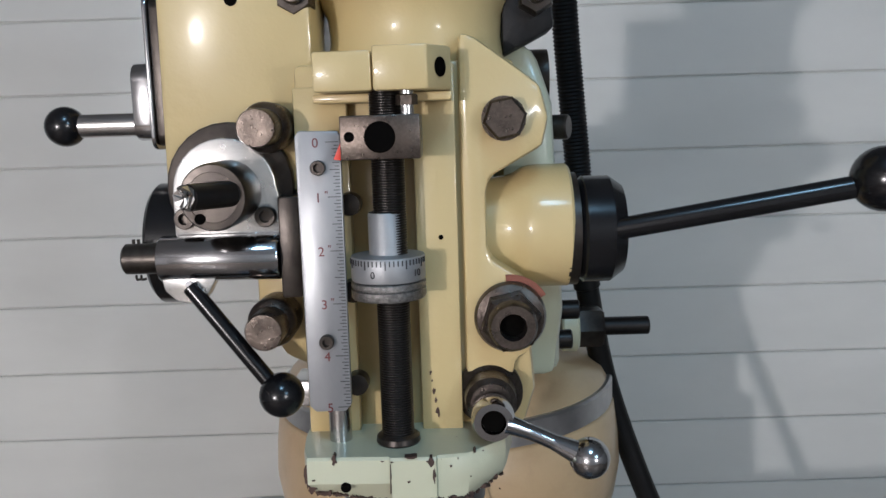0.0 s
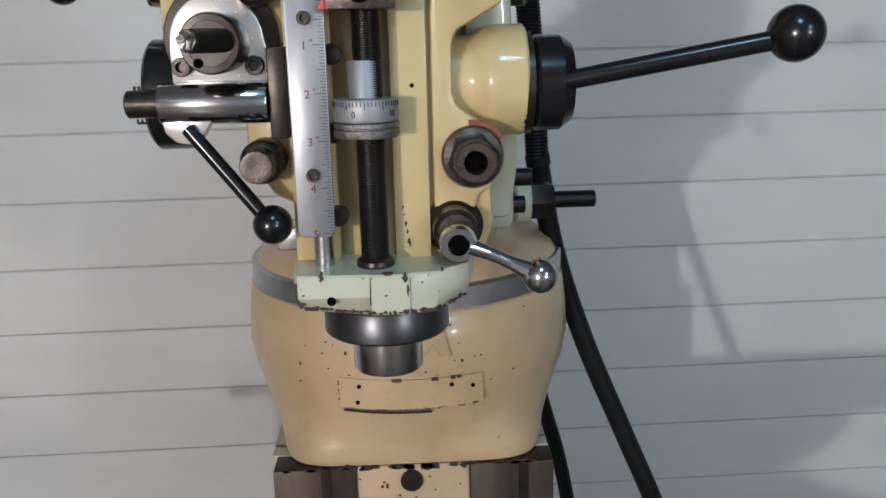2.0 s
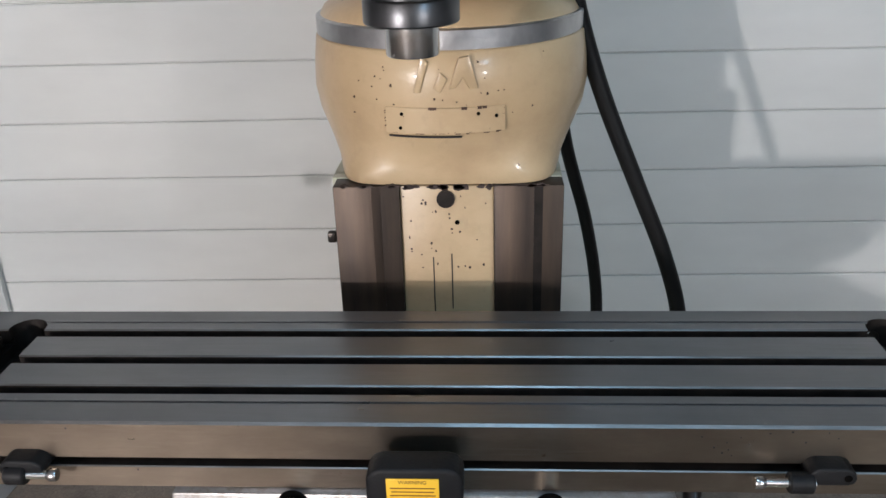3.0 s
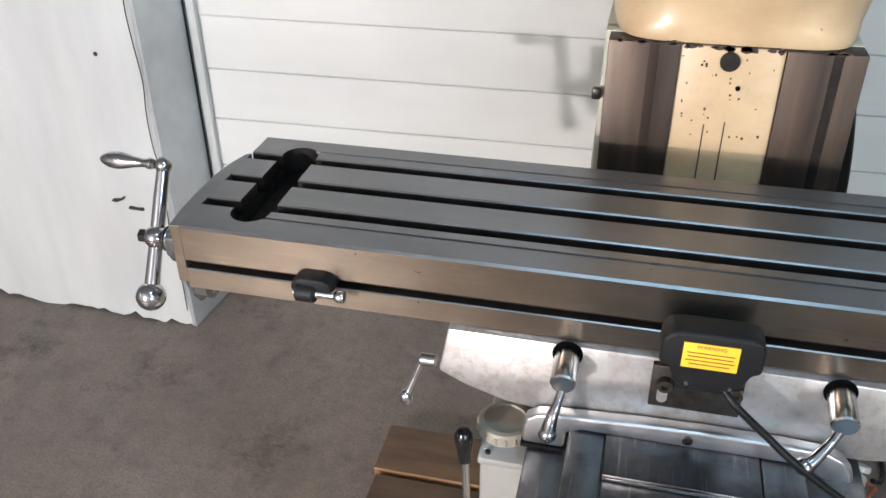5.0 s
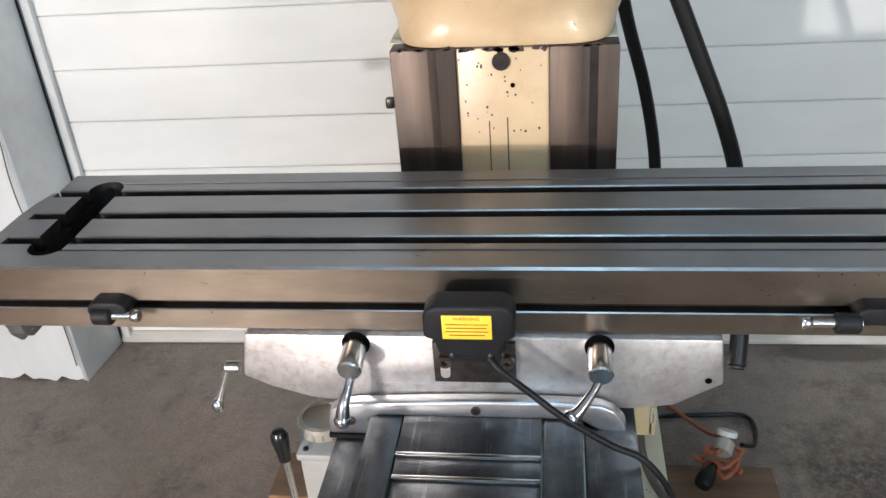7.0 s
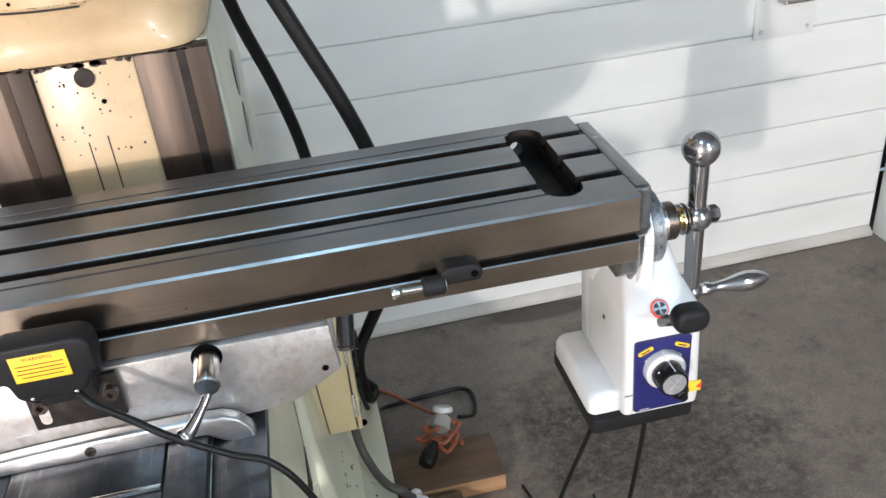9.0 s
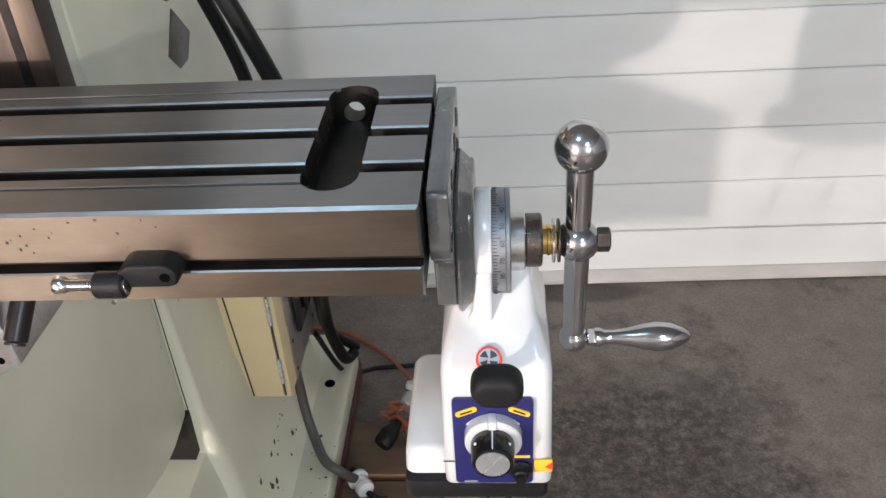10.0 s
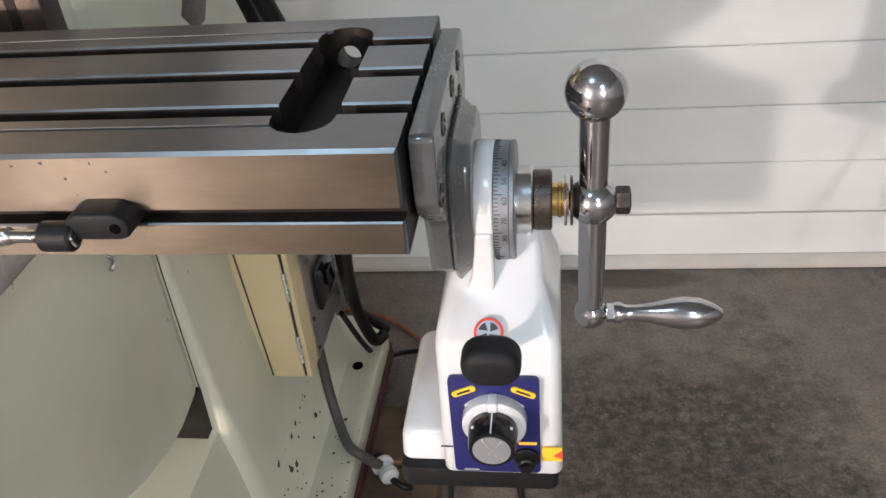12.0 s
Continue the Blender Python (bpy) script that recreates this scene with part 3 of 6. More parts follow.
# ---- base, column, turret ----
def column():
    m = thing("machine_column", (0, 0.55, 0.045), "pale green-cream milling machine column on a flanged base", "machine column")
    base = rounded(-0.30, 0.30, -0.28, 0.96, 0.06, 6)
    part("base", prism(base, "z", 0.075, 0.125, 0.006), PAINT_PALE, m, "pale chipped base flange")
    part("base_edge", prism(rounded(-0.305, 0.305, -0.285, 0.965, 0.06, 6), "z", 0.045, 0.073, 0.003), BASE_RED, m, "dark red base edge")
    for x in (-0.25, 0.25):
        part("bolt_hole", lathe([(0, 0), (0.011, 0), (0.011, 0.003), (0, 0.003)], (x + math.copysign(0.008, x), 0.798, 0.1235), "z", 20), DARKHOLE, m, "dark bolt hole")

    def sect(w, y0, y1, r):
        return rounded(-w, w, y0, y1, r, 5)
    body = loft([(0.12, sect(0.238, 0.33, 0.900, 0.05)), (0.15, sect(0.221, 0.35, 0.905, 0.05)), (0.20, sect(0.205, 0.372, 0.91, 0.04)), (0.30, sect(0.19, 0.388, 0.925, 0.03)),
                 (0.45, sect(0.172, 0.3955, 0.92, 0.012)), (0.75, sect(0.1575, 0.3955, 0.915, 0.008)), (1.10, sect(0.149, 0.3955, 0.91, 0.006)), (1.1505, sect(0.148, 0.3955, 0.90, 0.006))])
    part("way_block", box(-0.1475, 0.1475, 0.376, 0.40, 0.46, 1.1505), PAINT_PALE, m)
    part("body", body, PAINT_PALE, m, "pale green-cream cast column body")
    for x0, x1 in ((-0.142, -0.058), (0.061, 0.148)):
        w = part("way", prism([(x0, 0.341), (x1, 0.341), (x1, 0.375), (x0, 0.375)], "z", 0.46, 1.15, 0.0015), WAY_STEEL, m, "dark oiled steel dovetail way")
        g = (x0 + x1) / 2 + 0.012
        part("oil_groove", box(g - 0.0055, g + 0.0055, 0.3403, 0.3425, 0.5, 1.1495), SLOT if x0 > 0 else WAY_STEEL, w, "dark scraped oil groove")
    part("front_strip", box(-0.0575, 0.0605, 0.348, 0.372, 0.46, 1.148, 0.001), PAINT_TURRET, m, "chipped cream strip between the ways")
    part("plug", lathe([(0, 0), (0.0115, 0), (0.0115, 0.004), (0, 0.004)], (0, 0.348, 1.131), "-y", 24), SLOT, m, "dark round hole")
    part("plug", lathe([(0, 0), (0.003, 0), (0.003, 0.002), (0, 0.002)], (0.014, 0.348, 1.099), "-y", 12), DARKHOLE, m)
    for x, z in ((-0.018, 1.02), (0.006, 1.025)):
        part("scratch", box(x - 0.0007, x + 0.0007, 0.3472, 0.349, z - 0.05, z + 0.03), INK, m)
    random.seed(11)
    chip = material("chip_dark", (0.055, 0.035, 0.028), (0.035, 0.024, 0.02), rough=0.7)
    for i in range(44):
        edge = i < 14
        x = random.uniform(-0.055, 0.058)
        z = 1.1475 - random.uniform(0, 0.002) if edge else random.uniform(1.03, 1.135)
        w, hh = (random.uniform(0.003, 0.012), random.uniform(0.002, 0.006)) if edge else (random.uniform(0.0006, 0.0022), random.uniform(0.0008, 0.003))
        pts = [(x + w * random.uniform(0.5, 1) * math.cos(k), z + hh * random.uniform(0.4, 1) * math.sin(k)) for k in np.linspace(0, 5.5, 8)]
        part("paint_chip", prism(pts, "y", 0.3474, 0.349), chip, m, smooth=0)
    for i in range(22):
        x = random.choice((-1, 1)) * random.uniform(0.056, 0.140)
        w, hh = random.uniform(0.004, 0.014), random.uniform(0.0012, 0.0036)
        pts = [(x + w * random.uniform(0.3, 1) * math.cos(2 * math.pi * k / 10), 1.1505 + hh * random.uniform(0.3, 1) * math.sin(2 * math.pi * k / 10)) for k in range(10)]
        part("paint_chip", prism(pts, "y", 0.3398, 0.3450), chip, m, smooth=0)
    part("access_cover", lathe([(0, 0), (0.040, 0), (0.040, 0.003), (0.036, 0.006), (0, 0.006)], (0.1475, 0.69, 1.005), "x", 32), BOLT, m, "round dark access cover")
    s = 0.052
    part("name_plate", prism([(0.685 - s, 0.905), (0.685, 0.905 - s), (0.685 + s, 0.905), (0.685, 0.905 + s)], "x", 0.148, 0.1545, 0.001), BOLT, m, "brown diamond-shaped plate")
    part("side_knob", box(-0.158, -0.146, 0.36, 0.372, 1.065, 1.08, 0.003), DULL, m)
    # screw pedestal and foot under the knee
    part("pedestal", loft([(0.12, rounded(-0.255, 0.255, 0.03, 0.45, 0.06, 5)), (0.145, rounded(-0.225, 0.225, 0.06, 0.45, 0.05, 5)), (0.20, rounded(-0.19, 0.19, 0.09, 0.45, 0.04, 5)), (0.366, rounded(-0.160, 0.160, 0.12, 0.45, 0.02, 5))]), PAINT_PALE, m)
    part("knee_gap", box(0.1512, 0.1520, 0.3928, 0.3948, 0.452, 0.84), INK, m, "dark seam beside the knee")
    # solid dark block painted as the shade inside the hollow column front
    part("opening", box(-0.150, 0.1525, 0.372, 0.400, 0.372, 0.452), SLOT, m, "dark block standing for the shaded opening under the knee")
    # chips in the paint where the column runs out into the base
    random.seed(3)
    for i in range(84):
        z = random.choice((0.1255, random.uniform(0.13, 0.24)))
        y = random.uniform(0.36, 0.66) if i < 46 else random.uniform(0.24, 0.50)
        if z < 0.13:
            x, dx = (random.uniform(0.24, 0.297) if i % 3 else 0.2965 - abs(random.gauss(0, 0.003))), 0.0
        else:
            k = 0 if z < 0.15 else (1 if z < 0.2 else 2)
            (za, wa), (zb, wb) = ((0.12, 0.238), (0.15, 0.221), (0.20, 0.205), (0.30, 0.19))[k:k + 2]
            x, dx = wa + (wb - wa) * (z - za) / (zb - za), (wb - wa) / (zb - za)
        s = random.choice((0.0008, 0.001, 0.0012, 0.0016, 0.002, 0.0028, 0.005))
        n = 9
        bm = bmesh.new()
        vs = []
        for a in range(n):
            r = s * random.uniform(0.45, 1.2)
            u, v = r * 1.2 * math.cos(2 * math.pi * a / n), r * math.sin(2 * math.pi * a / n)
            vs.append(bm.verts.new((x + (v * dx if dx else v) + 0.0006, y + u, z + (v if dx else 0) + 0.0006)))
        f = bm.faces.new(vs)
        ex = bmesh.ops.extrude_face_region(bm, geom=[f])
        bmesh.ops.translate(bm, vec=(-0.004, 0, -0.002), verts=[g for g in ex["geom"] if isinstance(g, bmesh.types.BMVert)])
        part("paint_chip", bm, chip, m, smooth=0)


def turret():
    cx, cy = 0.003, 0.507
    m = thing("turret", (cx, cy, 1.165), "cream rounded turret casting with steel ring on the column", "turret")
    def ring_at(w, f, k, n=64):
        """A loop half-way between a round of radius w (k = 1) and a box with its front at f (k = 0)."""
        out = []
        for i in range(n):
            a = 2 * math.pi * i / n
            c, s = math.cos(a), math.sin(a)
            e = 0.30
            bx = w * math.copysign(abs(c) ** e, c)
            by = 0.5 * (0.86 - f) * math.copysign(abs(s) ** e, s) + 0.5 * (f + 0.86)
            out.append((k * (cx + w * c) + (1 - k) * (cx + bx), k * (cy + w * s) + (1 - k) * by))
        return out
    part("body", loft([(1.1515, ring_at(0.143, 0.3445, 0.0)), (1.160, ring_at(0.1455, 0.341, 0.05)), (1.172, ring_at(0.150, 0.339, 0.25)), (1.188, ring_at(0.160, 0.336, 0.55)), (1.205, ring_at(0.170, 0.333, 0.8)), (1.225, ring_at(0.180, 0.33, 1.0)),
                       (1.252, ring_at(0.1845, 0.33, 1.0)), (1.285, ring_at(0.183, 0.33, 1.0)), (1.317, ring_at(0.179, 0.33, 1.0)), (1.3195, ring_at(0.1765, 0.33, 1.0))]), PAINT_TURRET, m, "cream cast turret body", 60)
    part("ring", lathe([(0.0, 1.319), (0.1755, 1.319), (0.1755, 1.3205), (0.1775, 1.321), (0.1775, 1.342), (0.175, 1.344), (0.0, 1.344)], (cx, cy, 0), "z", 64), BAR_STEEL, m, "grey steel swivel ring")
    part("cap", lathe([(0.0, 1.343), (0.172, 1.343), (0.166, 1.354), (0.147, 1.366), (0.12, 1.38), (0.0, 1.39)], (cx, cy, 0), "z", 64), PAINT_TURRET, m, "cream cast turret cap")

    def wrapped(x0, x1, z0, z1, r0, t, n=14):
        bm = bmesh.new()
        rings = []
        for i in range(n + 1):
            a = (x0 + (x1 - x0) * i / n) / r0
            ring = []
            for r, z in ((r0, z0), (r0 + t, z0 + 0.001), (r0 + t, z1 - 0.001), (r0, z1)):
                ring.append(bm.verts.new((cx + r * math.sin(a), cy - r * math.cos(a), z)))
            rings.append(ring)
        for a, b in zip(rings, rings[1:]):
            for k in range(4):
                bm.faces.new((a[k], a[(k + 1) % 4], b[(k + 1) % 4], b[k]))
        bm.faces.new(rings[0])
        bm.faces.new(rings[-1])
        return bm
    p = part("blank_plate", wrapped(-0.072, 0.072, 1.222, 1.2545, 0.1815, 0.0045), PAINT_TURRET, m, "painted-over rectangular plate with chipped edges")
    for x, z in ((-0.052, 1.246), (-0.054, 1.229), (0.040, 1.246), (0.062, 1.242)):
        a = x / 0.185
        part("rivet_hole", lathe([(0, 0), (0.0022, 0), (0.0022, 0.0012), (0, 0.0012)], (cx + 0.1858 * math.sin(a), cy - 0.1858 * math.cos(a), z), (math.sin(a), -math.cos(a), 0), 10), DARKHOLE, p)
    # dark strip painted as the shadow below the plate's lower edge
    part("plate_shadow_strip", wrapped(-0.070, 0.020, 1.2165, 1.2190, 0.1825, 0.0012), INK, p)
    # raised plain emblem: two slanted bars and a small wedge
    for pts in ([(-0.036, 1.272), (-0.028, 1.272), (-0.018, 1.308), (-0.026, 1.314)], [(0.030, 1.314), (0.018, 1.312), (0.006, 1.276), (0.014, 1.278), (0.022, 1.29), (0.030, 1.276), (0.040, 1.276)],
                [(-0.012, 1.278), (-0.004, 1.272), (0.004, 1.288), (-0.004, 1.296)]):
        bm = prism(pts, "y", -0.004, 0.004, 0.0008)
        for v in bm.verts:
            a = v.co.x / 0.183
            r = 0.1825 - v.co.y
            v.co = Vector((cx + r * math.sin(a), cy - r * math.cos(a), v.co.z))
        part("emblem_bar", bm, PAINT_TURRET, m, "raised cast emblem bar")
    rust = material("chip_rust", (0.10, 0.055, 0.035), (0.055, 0.03, 0.02), rough=0.75)
    random.seed(21)
    for i in range(30):
        x, z, s = random.uniform(-0.13, 0.13), random.uniform(1.232, 1.312), random.choice((0.0007, 0.001, 0.0014, 0.002))
        part("paint_chip", wrapped(x, x + s, z, z + s * random.uniform(0.8, 2.2), 0.1815 + 0.0022 * math.sin((z - 1.225) * 40), 0.0016, 2), rust, m, smooth=0)
    for i in range(26):
        s = random.uniform(0.001, 0.007)
        x = random.uniform(-0.073, 0.070 - s)
        z = random.choice((1.2220, 1.2220, 1.2230, 1.2540))
        part("paint_chip", wrapped(x, x + s, z, z + random.uniform(0.0007, 0.0024) * (-1 if z > 1.24 else 1), 0.1822, 0.0042, 3), rust, p, smooth=0)
    for i in range(12):
        z, s = random.uniform(1.223, 1.250), random.uniform(0.0006, 0.0016)
        x = random.choice((-0.0738, -0.0732, 0.0712 - s, random.uniform(-0.07, 0.06)))
        part("paint_chip", wrapped(x, x + s, z, z + s * random.uniform(1, 3), 0.1822, 0.0042, 2), rust, p, smooth=0)


def ram():
    m = thing("ram", (0, 0.55, 1.385), "cream cast ram and swivel carrying the milling head", "ram")
    part("ram_body", prism([(-0.085, 1.39), (0.085, 1.39), (0.10, 1.43), (0.075, 1.60), (-0.075, 1.60), (-0.10, 1.43)], "y", 0.32, 1.15, 0.008), PAINT_TURRET, m)
    part("swivel", lathe([(0, 0), (0.075, 0), (0.082, 0.012), (0.082, 0.10), (0.07, 0.115), (0, 0.115)], (-0.005, 0.205, 1.515), "y", 48), PAINT_PALE, m, "round cast swivel behind the head")
    part("lug", box(0.045, 0.095, 0.24, 0.30, 1.42, 1.475, 0.008), PAINT_WORN_SHADE, m)
    for x0, x1, y, z, r in ((0.08, 0.205, 0.43, 1.408, 0.009), (0.07, 0.118, 0.30, 1.455, 0.008), (0.07, 0.112, 0.30, 1.43, 0.008)):
        part("clamp_stud", rod((x0, y, z), (x1, y, z), r, bevel=0.001), SCREW, m, "dark steel clamp stud")
    part("clamp_nut", hexagon((0.135, 0.43, 1.408), 0.036, 0.025, "x"), DULL, m)
    part("clamp_collar", rod((0.118, 0.43, 1.408), (0.135, 0.43, 1.408), 0.024, bevel=0.002), PAINT_WORN_SHADE, m)


# ---- milling head ----
def head():
    h = thing("milling_head", (-0.01, 0.1, 1.345), "cream painted milling head with steel depth scale and quill controls", "milling head")
    # castings
    gh = prism([(-0.131, 1.585), (-0.126, 1.578), (-0.052, 1.578), (-0.052, 1.76), (-0.129, 1.76)], "y", 0.05, 0.21, 0.003)
    part("gear_housing", gh, PAINT, h, "cream gear housing")
    part("hole", lathe([(0, 0), (0.0032, 0), (0.0032, 0.001), (0, 0.001)], (-0.0915, 0.0502, 1.675), "-y", 16), DARKHOLE, h)
    part("lower_lug", prism([(-0.088, 1.545), (-0.088, 1.515), (-0.075, 1.49), (-0.05, 1.478), (-0.05, 1.58), (-0.08, 1.58)], "y", 0.052, 0.20, 0.004), PAINT, h)
    q = part("quill_housing", prism([(-0.062, 1.450), (0.052, 1.450), (0.058, 1.47), (0.055, 1.515), (0.034, 1.53), (0.032, 1.60), (0.050, 1.62), (0.050, 1.642), (-0.062, 1.642)], "y", 0.047, 0.20, 0.004), PAINT, h, "cream quill housing casting")
    part("face_strip", box(-0.061, -0.0345, 0.038, 0.055, 1.4515, 1.63, 0.001), PAINT, q)
    part("face_strip", box(-0.002, 0.0192, 0.038, 0.055, 1.4515, 1.64, 0.001), PAINT, q)
    cheek = [(0.0215, 1.648), (0.0225, 1.655), (0.030, 1.652), (0.052, 1.636), (0.062, 1.628), (0.066, 1.612), (0.063, 1.598), (0.036, 1.583), (0.034, 1.575), (0.034, 1.548), (0.037, 1.54), (0.052, 1.53), (0.060, 1.522),
             (0.062, 1.508), (0.055, 1.492), (0.048, 1.488), (0.045, 1.474), (0.0215, 1.474)]
    part("cheek", prism(cheek, "y", 0.040, 0.09, 0.003), PAINT, h, "cream clamping cheek")
    part("oil_hole", lathe([(0, 0), (0.0013, 0), (0.0013, 0.0006), (0, 0.0006)], (0.0105, 0.0382, 1.5535), "-y", 10), DARKHOLE, h)
    part("pinion_housing", lathe([(0, 0), (0.0268, 0), (0.0272, 0.016), (0.0280, 0.022), (0.0300, 0.0270), (0.0322, 0.0305), (0.0334, 0.0345), (0.0338, 0.040), (0.0338, 0.0545), (0.0325, 0.056), (0, 0.056)], (0.024, 0.080, 1.553), "x", 48), PAINT, h, "rounded cream pinion housing")
    part("back_cheek", prism([(0.045, 1.46), (0.075, 1.46), (0.08, 1.50), (0.075, 1.62), (0.065, 1.65), (0.045, 1.66)], "y", 0.10, 0.20, 0.006), PAINT_WORN_SHADE, h)
    part("motor_neck", lathe([(0, 1.625), (0.049, 1.625), (0.049, 1.648), (0.0475, 1.656), (0.0485, 1.668), (0.054, 1.680), (0.062, 1.690), (0.068, 1.76), (0.090, 1.775), (0.095, 1.79), (0.095, 2.05), (0.085, 2.07), (0, 2.07)], (-0.001, 0.100, 0), "z", 48), PAINT, h, "glossy cream motor neck")
    for x, y, r in ((-0.060, 0.045, 0.010), (0.064, 0.07, 0.011)):
        n = part("clamp_nut", hexagon((x, y + 0.02, 1.676), 0.0175, 0.016, "-y", 30), DULL, h, "dark steel clamp nut")
        part("stud", rod((x, y + 0.006, 1.676), (x, y - 0.001, 1.676), 0.0048, bevel=0.001), BOLT, n)
    part("clamp_arm", prism([(0.046, 1.645), (0.075, 1.66), (0.072, 1.685), (0.046, 1.68)], "y", 0.085, 0.11, 0.003), BLACKM, h)
    # limit bracket
    part("stop_bracket", box(-0.0455, -0.0185, 0.006, 0.045, 1.6262, 1.6445, 0.0012), PAINT, h, "pale cream stop bracket")
    part("bracket_ledge", box(-0.0485, 0.018, 0.022, 0.046, 1.6215, 1.6258, 0.001), PAINT, h)
    part("stop_bracket", prism([(-0.0178, 0.004), (0.0072, 0.004), (0.0178, 0.022), (0.0178, 0.045), (-0.0178, 0.045)], "z", 1.6262, 1.6465, 0.0012), PAINT, h, "pale cream stop bracket")
    part("slot", lathe([(0, 0), (0.0046, 0), (0.0046, 0.0006), (0, 0.0006)], (0.0128, 0.0133, 1.6365), (0.862, -0.507, 0), 20), DARKHOLE, h)
    part("set_screw", rod((-0.003, 0.012, 1.612), (-0.003, 0.012, 1.627), 0.0035, bevel=0.0006), BRIGHT, h, "bright set screw")
    part("set_screw_nut", hexagon((-0.003, 0.012, 1.6195), 0.009, 0.005, "z"), BOLT, h)
    # trip block
    b = part("trip_block", box(-0.0335, 0.0032, 0.0, 0.030, 1.595, 1.6152, 0.0008), BOLT, h, "brown steel trip block with a cross hole")
    part("cross_hole", lathe([(0, 0), (0.0072, 0), (0.0072, 0.0006), (0, 0.0006)], (-0.0152, 0.0003, 1.6052), "-y", 28), DARKHOLE, b, "dark cross hole")
    part("pin_hole", lathe([(0, 0), (0.0024, 0), (0.0024, 0.0006), (0, 0.0006)], (-0.0292, 0.0003, 1.6056), "-y", 16), DARKHOLE, b)
    part("pointer", prism([(-0.0334, 1.604), (-0.0334, 1.595), (-0.0372, 1.5955)], "y", 0.003, 0.006, 0.0003), REDP, b, "red painted pointer")
    # screw with fine thread
    pts = [(0, 1.447), (0.0082, 1.447)]
    z = 1.450
    while z < 1.626:
        pts += [(0.0082, z), (0.0076, z + 0.0005), (0.0082, z + 0.001)]
        z += 0.00125
    pts += [(0.0082, 1.628), (0, 1.628)]
    part("stop_screw", lathe(pts, (-0.0137, 0.022, 0), "z", 24), SCREW, h, "black fine-threaded stop screw")
    part("screw_foot", lathe([(0, 1.4522), (0.0105, 1.4522), (0.0112, 1.4535), (0.0108, 1.4560), (0.0088, 1.4575), (0, 1.4575)], (-0.0137, 0.022, 0), "z", 28), DULL, h)
    d = part("stop_dial", lathe([(0.0105, 1.536), (0.0178, 1.536), (0.0182, 1.537), (0.0182, 1.5472), (0.0178, 1.548), (0.0092, 1.5485), (0.0090, 1.549), (0.0090, 1.568), (0.0085, 1.5688), (0.0083, 1.536)], (-0.0155, 0.022, 0), "z", 48), DIALM, h,
             "satin graduated stop dial")
    part("lock_ring", lathe([(0.008, 1.527), (0.0178, 1.527), (0.0184, 1.528), (0.0184, 1.5315), (0.0174, 1.532), (0.0174, 1.5325), (0.0184, 1.533), (0.0184, 1.535), (0.0178, 1.5355), (0.008, 1.5355)], (-0.0155, 0.022, 0), "z", 48), KNURL, d, "knurled lock ring")
    for i in range(-12, 13):
        a = radians(i * 6.5)
        long = 0.0042 if i % 5 == 0 else 0.0026
        bm = box(-0.00022, 0.00022, -0.0003, 0.0003, 1.5472 - long, 1.5472)
        bm.transform(Matrix.Translation((-0.0155 + 0.0183 * math.sin(a), 0.022 - 0.0183 * math.cos(a), 0)) @ Matrix.Rotation(a, 4, "Z"))
        part("graduation", bm, INK, d, smooth=0)
    for ch, i in (("0", -3), ("10", 8)):
        a = radians(i * 6.5)
        words("numeral", ch, 0.0048, (-0.0155 + 0.0185 * math.sin(a), 0.022 - 0.0185 * math.cos(a), 1.5405), (90, 0, math.degrees(a)), INK, d, 0.0001)
    # depth scale
    r = part("depth_scale", prism([(-0.0565, 1.6065), (-0.0545, 1.609), (-0.0365, 1.6085), (-0.0350, 1.6065), (-0.0355, 1.4755), (-0.0385, 1.472), (-0.0530, 1.472), (-0.0560, 1.475)], "y", 0.0125, 0.0165, 0.0006), RULE, h, "satin steel depth scale with red inch numbers")
    Z0, INCH = 1.6035, 0.02585
    for i in range(0, 81):
        z = Z0 - i * INCH / 16
        w = 0.0062 if i % 16 == 0 else (0.0046 if i % 8 == 0 else 0.0032 if i % 2 == 0 else 0.0022)
        part("tick", box(-0.0358 - w, -0.0358, 0.01225, 0.0130, z - 0.00016, z + 0.00016), INK, r, smooth=0)
    for i in range(6):
        words("numeral", str(i), 0.0064, (-0.0468 + 0.0002 * i, 0.0122, Z0 - i * INCH - 0.0005), (90, 0, 0), REDINK, r, 0.0001)
    for i in range(1, 4):
        words("inch_mark", '"', 0.0050, (-0.0428 + 0.0002 * i, 0.0122, Z0 - i * INCH + 0.0008), (90, 0, 0), REDINK, r, 0.0001)
    for z in (1.5915, 1.5075):
        socket_screw((-0.0458, 0.0128, z), 0.0036, 0.004, "-y", r)
    part("scale_rod", rod((-0.0435, 0.027, 1.4515), (-0.0435, 0.027, 1.50), 0.0058, bevel=0.0005), BRIGHT, h, "bright steel rod")
    for z in (1.572, 1.4795, 1.528):
        part("clamp_knob", lathe([(0, 0), (0.0055, 0), (0.006, 0.002), (0.0055, 0.010), (0, 0.011)], (-0.0345, 0.040, z), "-y", 20), DULL, h, "dark clamp knob")
    part("dark_guide", box(-0.070, -0.0595, 0.030, 0.055, 1.526, 1.577, 0.001), DULL, h, "dark steel guide block")
    # bolts
    bt = part("head_bolt", hexagon((0.0435, 0.040, 1.612), 0.0192, 0.012, "-y", 10), BOLT, h, "brown hexagon head bolt")
    part("washer", lathe([(0, 0), (0.0112, 0), (0.0112, 0.002), (0, 0.002)], (0.0435, 0.041, 1.612), "-y", 32), BOLT, bt)
